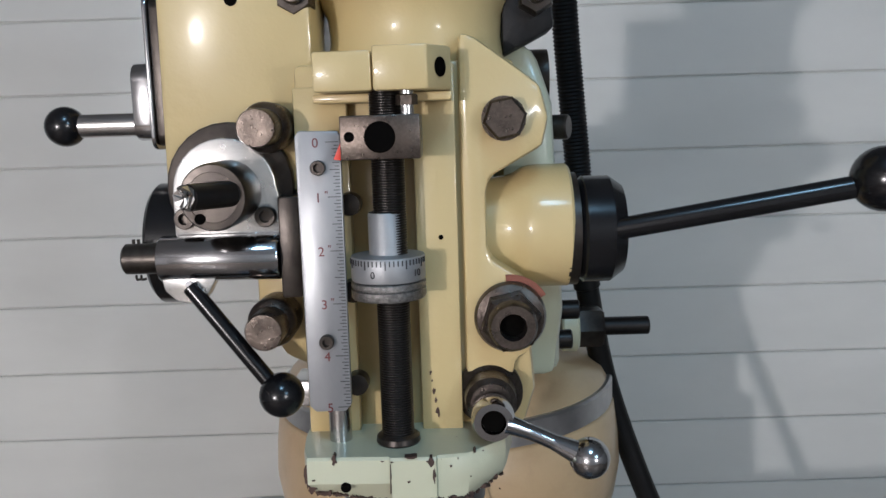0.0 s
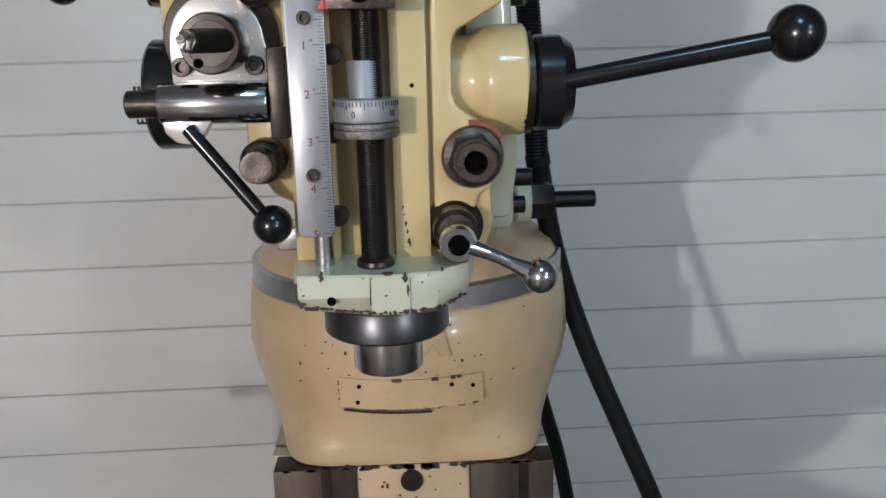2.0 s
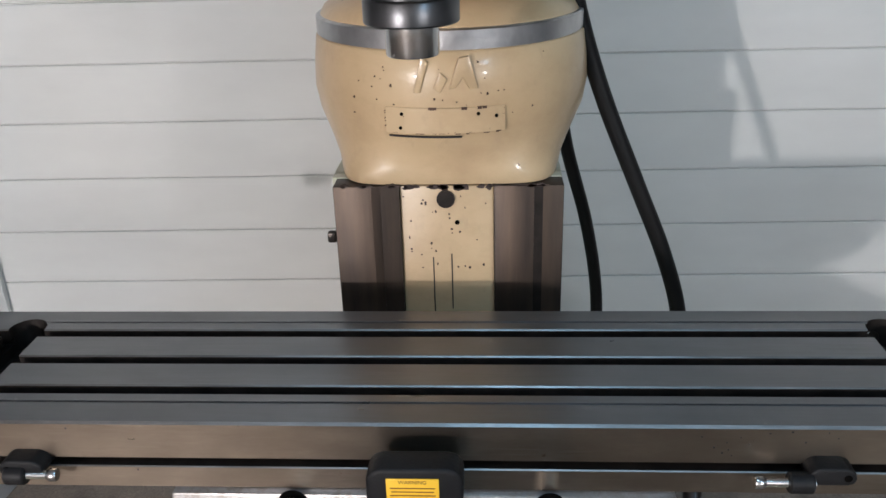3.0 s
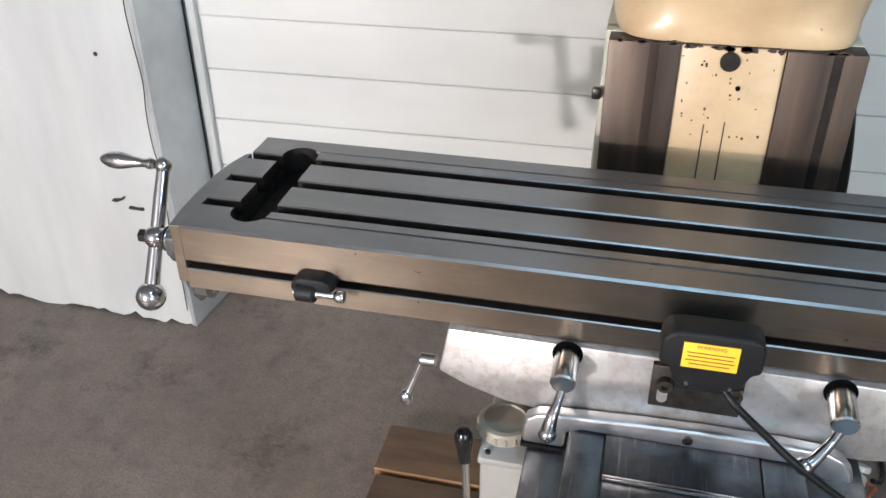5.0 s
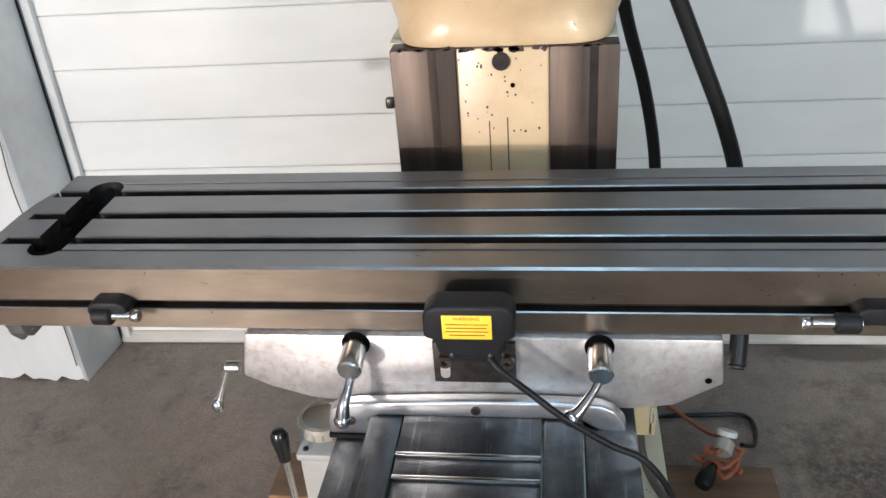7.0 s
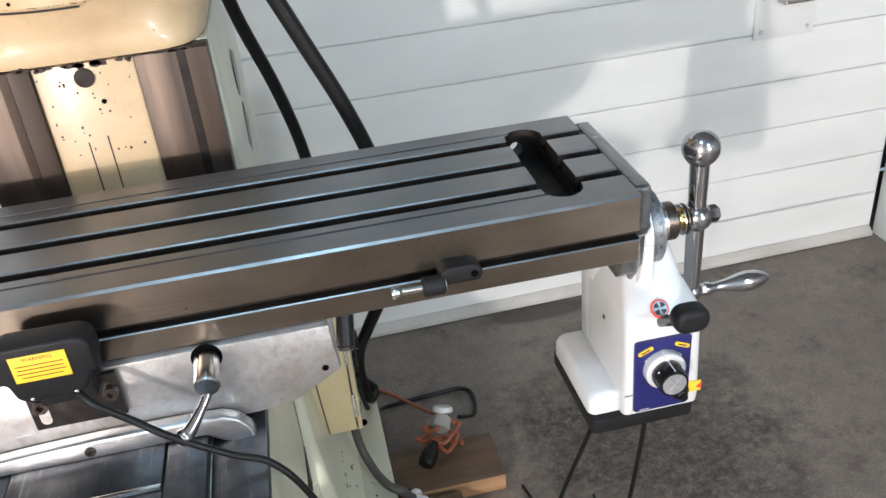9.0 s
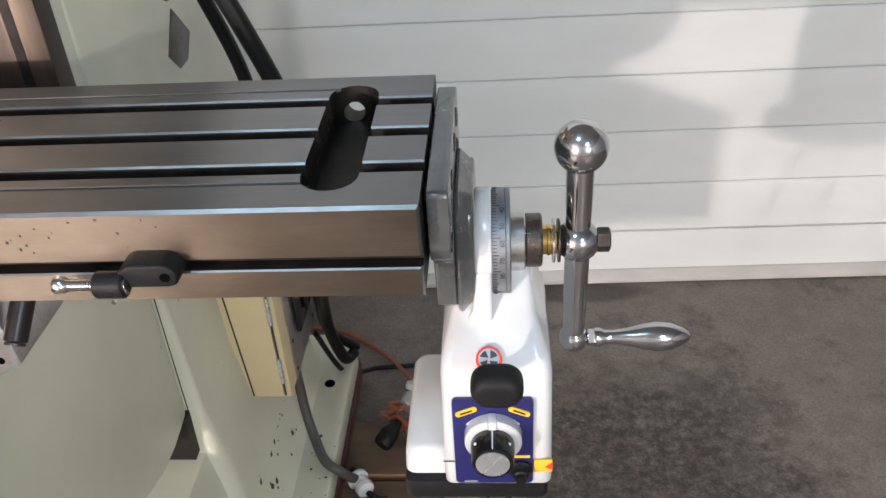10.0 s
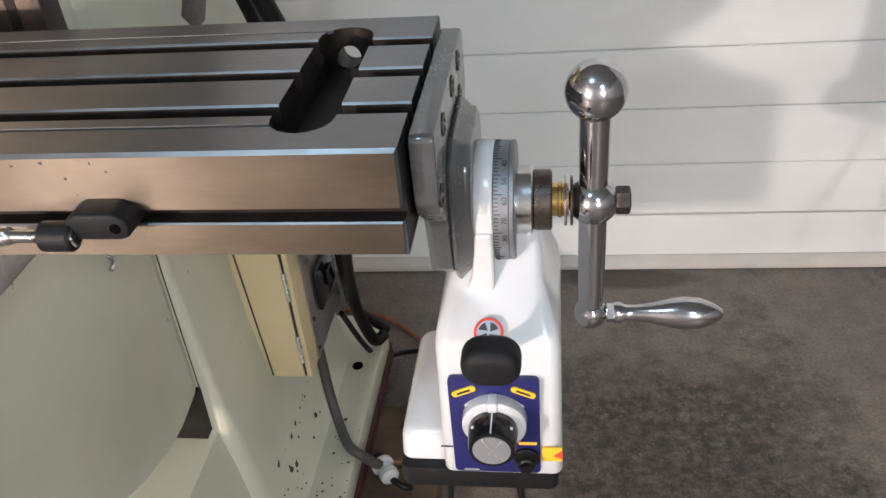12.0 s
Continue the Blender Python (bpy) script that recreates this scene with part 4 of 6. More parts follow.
    for x, z in ((-0.0745, 1.611), (-0.0768, 1.5125)):
        bb = part("stud_bolt", lathe([(0, 0), (0.0125, 0), (0.0128, 0.02), (0.0120, 0.022), (0.0095, 0.024), (0.0095, 0.040), (0.0088, 0.0415), (0.004, 0.0418), (0, 0.0412)], (x, 0.054, z), "-y", 32), BOLT, h, "brown round-headed clamp bolt")
    st = part("lock_stud", lathe([(0, 0), (0.0178, 0), (0.0185, 0.004), (0.0172, 0.007), (0.0125, 0.009), (0.0120, 0.026), (0.0108, 0.028), (0.0068, 0.028), (0.0062, 0.024), (0.0062, 0.012), (0, 0.012)], (0.0447, 0.041, 1.5115), "-y", 40), BOLT, h,
              "hollow threaded lock stud")
    part("bore", lathe([(0, 0), (0.0062, 0), (0.0062, 0.0004), (0, 0.0004)], (0.0447, 0.0205, 1.5115), "-y", 24), DARKHOLE, st)
    part("nut", hexagon((0.0447, 0.033, 1.5115), 0.0265, 0.012, "-y", 12), BOLT, st)
    part("red_primer_patch", prism(arc(0.0447, 1.5115, 0.0215, 30, 95, 8) + arc(0.0447, 1.5115, 0.0170, 95, 30, 8), "y", 0.0388, 0.0405), material("red_primer", (0.22, 0.07, 0.04), (0.17, 0.05, 0.03), rough=0.6), h, "bare red primer patch")
    # quill lock crank
    c = part("lock_boss", lathe([(0, 0), (0.0175, 0), (0.0175, 0.006), (0.0135, 0.010), (0.0130, 0.022), (0.0105, 0.025), (0, 0.025)], (0.0335, 0.048, 1.470), "-y", 32), BOLT, h, "dark worn boss")
    cr = part("lock_crank", lathe([(0.0056, 0), (0.0105, 0), (0.0108, 0.010), (0.0095, 0.0135), (0.0062, 0.0135), (0.0056, 0.010)], (0.0338, 0.020, 1.4662), "-y", 32), CHROME, h, "chrome ball-ended quill lock crank")
    part("hex_hole", lathe([(0, 0), (0.0060, 0), (0.0060, 0.0004), (0, 0.0004)], (0.0338, 0.0085, 1.4662), "-y", 6), DARKHOLE, cr)
    part("arm", sweep([(0.040, 0.010, 1.4645), (0.051, 0.010, 1.4602), (0.063, 0.010, 1.4545), (0.075, 0.010, 1.4485)], [0.0052, 0.0040, 0.0040, 0.0062], 20), CHROME, cr)
    part("grip_ball", ball((0.0805, 0.010, 1.4458), 0.0102), CHROME, cr)
    # quill feed lever
    hb = part("feed_hub", lathe([(0, 0), (0.026, 0), (0.029, 0.003), (0.029, 0.017), (0.024, 0.024), (0, 0.025)], (0.084, 0.075, 1.551), "x", 40), BLACKP, h, "black round feed hub")
    part("hub_spacer", lathe([(0, 0), (0.031, 0), (0.031, 0.006), (0.024, 0.007), (0, 0.007)], (0.0775, 0.078, 1.551), "x", 40), DULL, hb)
    lv = part("feed_lever", rod((0.101, 0.052, 1.553), (0.222, 0.031, 1.5745), 0.0058, bevel=0.001), BLACKP, h, "long black quill feed lever")
    part("grip_ball", ball((0.2285, 0.030, 1.5772), 0.0162), BLACKP, lv, "black ball knob")
    # feed reverse assembly
    fl = [(-0.124, 1.558), (-0.124, 1.578)] + arc(-0.0975, 1.5805, 0.0262, 178, 2, 14) + [(-0.070, 1.576), (-0.070, 1.558)]
    fp = part("feed_flange", prism(fl, "y", 0.037, 0.052, 0.001), POLISHED, h, "bright arched feed flange")
    part("flange_seat", prism(arc(-0.0965, 1.5820, 0.0325, 0, 360, 28)[:-1], "y", 0.0445, 0.058, 0.001), DULL, h)
    part("feed_shaft", lathe([(0, 0), (0.0158, 0), (0.0162, 0.002), (0.0162, 0.030), (0.0152, 0.032), (0.012, 0.0322), (0.0118, 0.0318), (0, 0.0318)], (-0.0950, 0.038, 1.5795), "-y", 40), DULL, fp, "brown worn feed shaft")
    sh = part("broken_stub", rod((-0.086, 0.009, 1.581), (-0.1015, -0.010, 1.581), 0.0062, bevel=0.0008), SCREW, fp, "dark broken stub shaft")
    random.seed(8)
    brk = lathe([(0, 0), (0.0056, 0), (0.0064, 0.0010), (0.0058, 0.0022), (0.0036, 0.0016), (0.0044, 0.0034), (0.0016, 0.0022), (0, 0.0030)], (-0.1015, -0.010, 1.581), (-0.62, -0.78, 0), 9)
    for v in brk.verts:
        v.co += Vector((random.uniform(-0.0014, 0.0008), random.uniform(-0.0014, 0.0008), random.uniform(-0.0012, 0.0012)))
    part("bright_break", brk, BRIGHT, sh, "bright torn metal end", 0)
    part("pin_hole", lathe([(0, 0), (0.0026, 0), (0.0026, 0.0006), (0, 0.0006)], (-0.1015, 0.0062, 1.5695), "-y", 14), DARKHOLE, fp)
    for x in (-0.1175, -0.0770):
        socket_screw((x, 0.0375, 1.5670), 0.0054, 0.0055, "-y", fp)
    cy = part("reverse_barrel", lathe([(0, 0), (0.0112, 0), (0.0118, 0.001), (0.0118, 0.060), (0.0112, 0.061), (0, 0.061)], (-0.1315, 0.037, 1.5465), "x", 40), CHROME, h, "polished horizontal barrel")
    pn = part("barrel_pin", lathe([(0, 0), (0.0068, 0), (0.0078, 0.001), (0.0078, 0.020), (0, 0.020)], (-0.1505, 0.037, 1.5470), "x", 28), DULL, h, "dark pin end with split pins")
    for x in (-0.1455, -0.143):
        part("split_pin", sweep([(x, 0.037, 1.5385), (x + 0.0006, 0.036, 1.5365), (x + 0.003, 0.036, 1.5368)], 0.0007, 6, 4), DULL, pn)
        part("split_pin", rod((x, 0.037, 1.5540), (x, 0.037, 1.5570), 0.0009, seg=8), DULL, pn)
    part("barrel_tab", prism([(-0.131, 1.540), (-0.129, 1.531), (-0.123, 1.5255), (-0.115, 1.5240), (-0.108, 1.5275), (-0.101, 1.540)], "y", 0.030, 0.040, 0.001), POLISHED, cy)
    part("tab_pin", lathe([(0, 0), (0.0018, 0), (0.0018, 0.0008), (0, 0.0008)], (-0.1165, 0.0300, 1.5345), "-y", 12), STEEL, cy)
    part("side_disc", lathe([(0, 0), (0.031, 0), (0.033, 0.002), (0.033, 0.022), (0, 0.022)], (-0.145, 0.078, 1.5495), "x", 40), BLACKP, h, "black round cover")
    rl = part("reverse_lever", rod((-0.1160, 0.029, 1.5335), (-0.0775, 0.022, 1.4855), 0.0042, bevel=0.0006), BLACKP, h, "black feed reverse lever")
    part("grip_ball", ball((-0.0713, 0.021, 1.4785), 0.0113), BLACKP, rl, "black ball knob")
    # range lever on the side
    sp = part("range_plate", prism(rounded(0.064, 0.118, 1.603, 1.680, 0.006, 4), "x", -0.1385, -0.1295, 0.001), DULL, h, "dark side plate with bright rim")
    part("rim", prism(rounded(0.062, 0.120, 1.601, 1.682, 0.007, 4), "x", -0.1412, -0.1388, 0.0008), CHROME, sp, "bright rim")
    part("range_crank", prism(rounded(0.078, 0.102, 1.606, 1.648, 0.009, 4), "x", -0.1560, -0.1410, 0.001), CHROME, sp, "bright crank arm")
    rr = part("range_rod", rod((-0.150, 0.090, 1.6150), (-0.190, 0.090, 1.6150), 0.0065, bevel=0.0008), BRIGHT, h, "bright range lever")
    part("grip_ball", ball((-0.1985, 0.090, 1.6150), 0.0112), BLACKP, rr, "black ball knob")
    # quill foot and spindle nose
    foot = [(-0.0600, 0.012), (-0.0570, 0.001), (-0.0170, 0.0), (-0.0165, -0.0015), (0.0055, -0.0015), (0.0060, 0.0005), (0.0210, 0.003), (0.0400, 0.020), (0.0450, 0.05), (0.0450, 0.19), (-0.0620, 0.19), (-0.0620, 0.03)]
    foot_low = [(x * 0.97, y + (0.012 if x < -0.05 or x > 0.03 else 0.0)) for x, y in foot]
    ft = part("quill_foot", loft([(1.4290, [(x * 0.98, y + 0.0012) for x, y in foot_low]), (1.4305, foot_low), (1.4395, foot), (1.4512, foot), (1.4525, [(x, y + 0.0012) for x, y in foot])]), PAINT_WORN_SHADE, h, "chipped foot of the quill housing, tinted pale green as in cool shade")
    part("pin_hole", lathe([(0, 0), (0.0026, 0), (0.0026, 0.0006), (0, 0.0006)], (-0.0385, 0.0008, 1.4378), "-y", 16), DARKHOLE, ft)
    random.seed(5)
    rust = material("chip_brown", (0.07, 0.035, 0.025), (0.04, 0.025, 0.02), rough=0.7)

    def ragged(x, z, w, hh, y):
        n = 11
        pts = [(x + w * random.uniform(0.25, 1) * math.cos(2 * math.pi * k / n), z + hh * random.uniform(0.25, 1) * math.sin(2 * math.pi * k / n)) for k in range(n)]
        part("paint_chip", prism(pts, "y", y - 0.0004, y + 0.004), rust, ft, smooth=0)

    def front(x, z=1.45):
        low = min(1.0, max(0.0, (1.4395 - z) / 0.009)) * 0.012 * min(1.0, max(0.0, (-0.017 - x) / 0.04, (x - 0.021) / 0.019))
        return low + flat(x)

    def flat(x):
        return 0.0022 if x < -0.0565 else (0.0 if x < -0.0165 else (-0.0015 if x < 0.006 else 0.0012 if x < 0.021 else 0.003 + (x - 0.021) * 0.9))
    for x, z, w, hh in ((-0.0578, 1.4475, 0.0014, 0.0075), (-0.0560, 1.4395, 0.0030, 0.0030), (-0.0500, 1.4352, 0.0060, 0.0012), (-0.0435, 1.4565, 0.0022, 0.0030), (-0.0300, 1.4350, 0.005, 0.0013), (-0.0165, 1.4460, 0.0007, 0.0100),
                        (-0.0060, 1.4575, 0.0045, 0.0009), (0.0030, 1.4552, 0.0020, 0.0032), (0.0045, 1.4480, 0.0010, 0.0050), (0.0030, 1.4360, 0.0040, 0.0022), (0.0060, 1.4345, 0.0040, 0.0012), (0.0150, 1.4348, 0.0050, 0.0015),
                        (0.0125, 1.4515, 0.0008, 0.0010), (0.0215, 1.4360, 0.0022, 0.0028), (0.0270, 1.4365, 0.0060, 0.0016), (0.0340, 1.4380, 0.0030, 0.0022), (0.0240, 1.4570, 0.0012, 0.0016)):
        ragged(x, z - 0.0045, w, hh, front(x, z - 0.0045))
    for i in range(9):
        x = random.uniform(-0.057, 0.034)
        z = random.choice((1.4512, 1.4508, random.uniform(1.432, 1.450)))
        ragged(x, z, random.uniform(0.0004, 0.0018), random.uniform(0.0003, 0.0012), front(x, z))
    for i in range(34):
        x = -0.0565 + 0.0935 * i / 33 + random.uniform(-0.0008, 0.0008)
        z = 1.4306 + random.uniform(-0.0004, 0.0006)
        ragged(x, z, random.uniform(0.0014, 0.0026), random.uniform(0.0006, 0.0019), front(x, z) - 0.0003)
    for z, w, hh in ((1.4830, 0.0010, 0.0016), (1.4785, 0.0008, 0.0012), (1.4730, 0.0012, 0.0030), (1.4680, 0.0014, 0.0022), (1.4620, 0.0016, 0.0030), (1.4600, 0.0008, 0.0018)):
        ragged(0.0028 + (1.483 - z) * 0.16, z, w, hh, 0.038)
    qx, qy = -0.0110, 0.100
    part("quill", lathe([(0, 1.388), (0.0412, 1.388), (0.0425, 1.3895), (0.0425, 1.408), (0.0412, 1.410), (0.0395, 1.4105), (0.0395, 1.445), (0, 1.445)], (qx, qy, 0), "z", 48), QUILL, h, "grey ground steel quill")
    part("spindle_nose", lathe([(0.0165, 1.3620), (0.0230, 1.3595), (0.0240, 1.3610), (0.0240, 1.390), (0, 1.390), (0, 1.374), (0.0150, 1.374)], (qx, qy, 0), "z", 48), BRIGHT, h, "bright spindle nose")
    part("side_bolt", rod((0.066, 0.14, 1.606), (0.088, 0.13, 1.606), 0.0075, bevel=0.001), DULL, h)
    part("side_lobe", lathe([(0, 0), (0.016, 0), (0.018, 0.003), (0.018, 0.02), (0, 0.02)], (0.056, 0.14, 1.635), "x", 28), DULL, h)
    part("rear_tab", box(-0.086, -0.060, 0.12, 0.15, 1.438, 1.455, 0.002), BRIGHT, h)


# ---- knee, saddle, table ----
def knee():
    k = thing("knee", (0, 0.0, 0.45), "pale green knee casting with steel top ways", "machine knee")
    side = [(-0.34, 0.848), (-0.34, 0.66), (-0.14, 0.60), (0.04, 0.537), (0.14, 0.495), (0.22, 0.461), (0.285, 0.443), (0.33, 0.4405), (0.392, 0.450), (0.392, 0.848)]
    body = part("body", prism(side, "x", -0.1515, 0.1515, 0.010, 3), PAINT_PALE, k, "pale green cast knee body")
    cut(body, box(-0.20, -0.1292, -0.40, 0.335, 0.8105, 0.90))
    part("top_way", box(-0.1285, -0.0925, -0.34, 0.33, 0.842, 0.862, 0.002), KNEE_STEEL, k, "dark scraped steel way")
    part("outer_way", box(-0.1705, -0.1292, -0.34, 0.33, 0.8108, 0.8295, 0.002), KNEE_STEEL, k, "dark scraped steel way")
    part("top_way", box(0.0565, 0.0965, -0.34, 0.33, 0.842, 0.862, 0.002), KNEE_STEEL, k, "dark scraped steel way")
    part("outer_way", box(0.0985, 0.1525, -0.34, 0.33, 0.832, 0.852, 0.002), KNEE_STEEL, k, "dark scraped steel way")
    part("oil_pipe", sweep([(0.1505, 0.298, 0.7495), (0.156, 0.2975, 0.7450), (0.1585, 0.293, 0.7405), (0.1590, 0.284, 0.7385)], 0.0030, 12), CHROME, k, "small bent bright oil pipe")
    z = 0.8640
    for i, (y0, y1) in enumerate(((-0.080, 0.03), (-0.108, -0.0805), (-0.34, -0.1085))):
        zz = z - 0.004 * i
        w = part("way_cover", prism([(y0, zz), (y1, zz), (y1, zz - 0.006), (y0, zz - 0.006)], "x", -0.0910, 0.0550, 0.0008), KNEE_STEEL, k, "sliding steel way cover")
        part("lip", box(-0.0910, 0.0550, y0 - 0.0015, y0 + 0.003, zz - 0.003, zz + 0.0012, 0.0005), BRIGHT, w)


def saddle():
    s = thing("saddle", (0, 0.1, 0.86), "bright ground steel saddle under the table", "machine saddle")
    out = [(-0.258, 0.9555), (0.233, 0.9555), (0.238, 0.901), (0.190, 0.872), (0.15, 0.866), (-0.15, 0.866), (-0.197, 0.872), (-0.240, 0.886), (-0.268, 0.900), (-0.2675, 0.906)]
    part("body", prism(out, "y", -0.005, 0.262, 0.0025), SADDLE_STEEL, s, "bright ground saddle casting")
    part("dowel_hole", lathe([(0, 0), (0.0035, 0), (0.0035, 0.0006), (0, 0.0006)], (0.2225, -0.0052, 0.9055), "-y", 14), DARKHOLE, s)
    bar = [(-0.176, 0.857), (-0.173, 0.868), (-0.162, 0.876), (-0.141, 0.879), (-0.06, 0.8835), (0.0, 0.8855), (0.07, 0.885), (0.115, 0.883), (0.130, 0.876), (0.140, 0.863), (0.1435, 0.850), (0.142, 0.843), (0.120, 0.846), (0.106, 0.855), (0.095, 0.8635), (-0.118, 0.8635), (-0.131, 0.8575),
           (-0.133, 0.836), (-0.176, 0.836)]
    wb = part("wiper_bar", prism(bar, "y", -0.0225, -0.006, 0.0035, 3), BAR_STEEL, s, "bright cast wiper bar with rounded ends")
    socket_screw((-0.014, -0.0220, 0.8740), 0.0052, 0.003, "-y", wb)
    socket_screw((-0.150, -0.0220, 0.8560), 0.0052, 0.003, "-y", wb)
    part("felt_wiper", box(-0.177, -0.133, -0.0235, -0.009, 0.8310, 0.8355), RUBBER, wb)
    for x, bx, bz in ((-0.1375, -0.147, 0.889), (0.1130, 0.0845, 0.900)):
        st = part("lock_stud", lathe([(0, 0), (0.0095, 0), (0.0122, 0.004), (0.0126, 0.038), (0.0112, 0.040), (0, 0.040)], (x, -0.005, 0.9455), (0.0, -0.985, -0.17), 32), BRIGHT, s, "bright table lock stud")
        part("socket", lathe([(0, 0), (0.0150, 0), (0.0150, 0.0015), (0, 0.0015)], (x, -0.0045, 0.9455), "-y", 28), DARKHOLE, st)
        lv = part("lock_lever", sweep([(x, -0.036, 0.931), (x * 0.75 + bx * 0.25, -0.045, 0.921), (x * 0.3 + bx * 0.7, -0.056, 0.907), (bx, -0.060, bz)], [0.0050, 0.0044, 0.0060, 0.0082], 20), CHROME, s, "chrome tapered table lock lever")
        part("grip_ball", ball((bx, -0.060, bz), 0.0090), CHROME, lv)
    for i, w in enumerate((0.012, 0.009, 0.014)):
        part("stamp_bar", box(-0.118 + 0.019 * i, -0.118 + 0.019 * i + w, -0.0053, -0.004, 0.8938, 0.8950), BAR_STEEL, s)
    # small crank at the end of the saddle
    part("gib_shaft", rod((-0.272, 0.0, 0.908), (-0.289, 0.0, 0.908), 0.0065, bevel=0.001), BRIGHT, s)
    sl = part("gib_lever", sweep([(-0.287, 0.0, 0.906), (-0.294, -0.006, 0.886), (-0.300, -0.010, 0.869)], [0.0035, 0.0032, 0.005], 14), CHROME, s, "small chrome lever")
    part("grip_ball", ball((-0.3025, -0.012, 0.863), 0.0072, squash=1.3), CHROME, sl)
    part("end_plug", rod((0.2510, 0.012, 0.957), (0.2460, -0.012, 0.930), 0.0090, bevel=0.001), SCREW, s, "dark steel stud")
    part("end_plug_cap", rod((0.2458, -0.0122, 0.9295), (0.2455, -0.0138, 0.9278), 0.0078, bevel=0.0004), BOLT, s)


X0, X1, TOP, DEPTH = -0.5425, 0.559, 1.035, 0.2286


def table():
    t = thing("mill_table", (0, 0.114, 0.957), "long grey steel milling table with three T-slots and end pockets", "milling table")
    prof = [(0.004, 0.957), (0.0, 0.960), (0.0, 0.9828), (0.0012, 0.984), (0.013, 0.984), (0.013, 0.9945), (0.0, 0.9945), (0.0, TOP - 0.0025), (0.0025, TOP)]
    for y in (0.0578, 0.1157, 0.1737):
        prof += [(y - 0.0087, TOP), (y - 0.0075, TOP - 0.0012), (y - 0.0075, TOP - 0.013), (y - 0.0135, TOP - 0.013), (y - 0.0135, TOP - 0.022), (y + 0.0135, TOP - 0.022), (y + 0.0135, TOP - 0.013), (y + 0.0075, TOP - 0.013), (y + 0.0075, TOP - 0.0014), (y + 0.0090, TOP)]
    prof += [(DEPTH - 0.0025, TOP), (DEPTH, TOP - 0.0025), (DEPTH, 0.960), (DEPTH - 0.004, 0.957)]
    body = part("body", prism(prof, "x", X0, X1, 0.0), TABLE_STEEL, t, "ground steel table casting")
    for a, b in ((-0.505, -0.461), (0.4695, 0.513)):
        r = 0.0215
        c = (a + b) / 2
        pocket = arc(c, 0.207 - r, r, 0, 180, 10) + arc(c, 0.0235 + r, r, 180, 360, 10)
        cut(body, prism(pocket, "z", TOP - 0.034, TOP + 0.02))
    for y in (0.0355, 0.1995):
        cut(body, box(-0.47, 0.48, y - 0.002, y + 0.002, TOP - 0.0022, TOP + 0.01))
    cut(body, lathe([(0, 0), (0.0095, 0), (0.0095, 0.06), (0, 0.06)], (0.4865, 0.190, 1.0105), "y", 24))
    # the front corner beside the power feed is taken off a little
    cut(body, prism([(X1 + 0.01, -0.006), (X1 - 0.0040, -0.0040), (X1 + 0.0006, 0.0042), (X1 + 0.01, 0.009)], "z", 0.93, 1.06))
    # slot walls darkened as shade, chamfers lightened as highlights; the front has browner steel
    me = body.data
    me.materials.append(FRONT_STEEL)
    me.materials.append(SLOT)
    me.materials.append(EDGE)
    oy, oz = base_of(t).y, base_of(t).z
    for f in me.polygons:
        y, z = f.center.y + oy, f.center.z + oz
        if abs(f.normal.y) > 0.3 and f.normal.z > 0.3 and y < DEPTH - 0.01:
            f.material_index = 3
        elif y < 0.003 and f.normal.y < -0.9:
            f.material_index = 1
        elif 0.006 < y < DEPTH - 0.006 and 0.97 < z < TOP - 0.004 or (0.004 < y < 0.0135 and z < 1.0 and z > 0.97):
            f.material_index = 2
    # flush plate that closes the slots at the far end
    plan = [(X0 - 0.0002, 0.0004), (X0 - 0.0118, 0.0004), (X0 - 0.0160, 0.033), (X0 - 0.0178, 0.070), (X0 - 0.0176, 0.118), (X0 - 0.0135, 0.150), (X0 - 0.0065, 0.175), (X0 - 0.0002, 0.179)]
    ep = part("end_plate", prism(plan, "z", 0.966, TOP - 0.0003, 0.0006), TABLE_STEEL, t, "ground steel plate across the slot ends", smooth=0)
    ep.data.materials.append(FRONT_STEEL)
    for f in ep.data.polygons:
        if f.normal.y < -0.8:
            f.material_index = 1
    # nicks along the front
    for x, z in ((-0.290, 0.980), (0.262, 1.012), (0.27, 1.006), (-0.353, 1.028)):
        part("nick", box(x, x + 0.0016, -0.0005, 0.001, z - 0.001, z + 0.001), INK, t)
    random.seed(23)
    for i in range(16):
        x, z, w = random.uniform(0.235, 0.375), random.uniform(1.0005, 1.0305), random.uniform(0.0004, 0.0011)
        part("nick", box(x, x + w * random.uniform(0.6, 2.2), -0.0004, 0.001, z - w, z + w * random.uniform(0.3, 1)), INK, t)
    return t


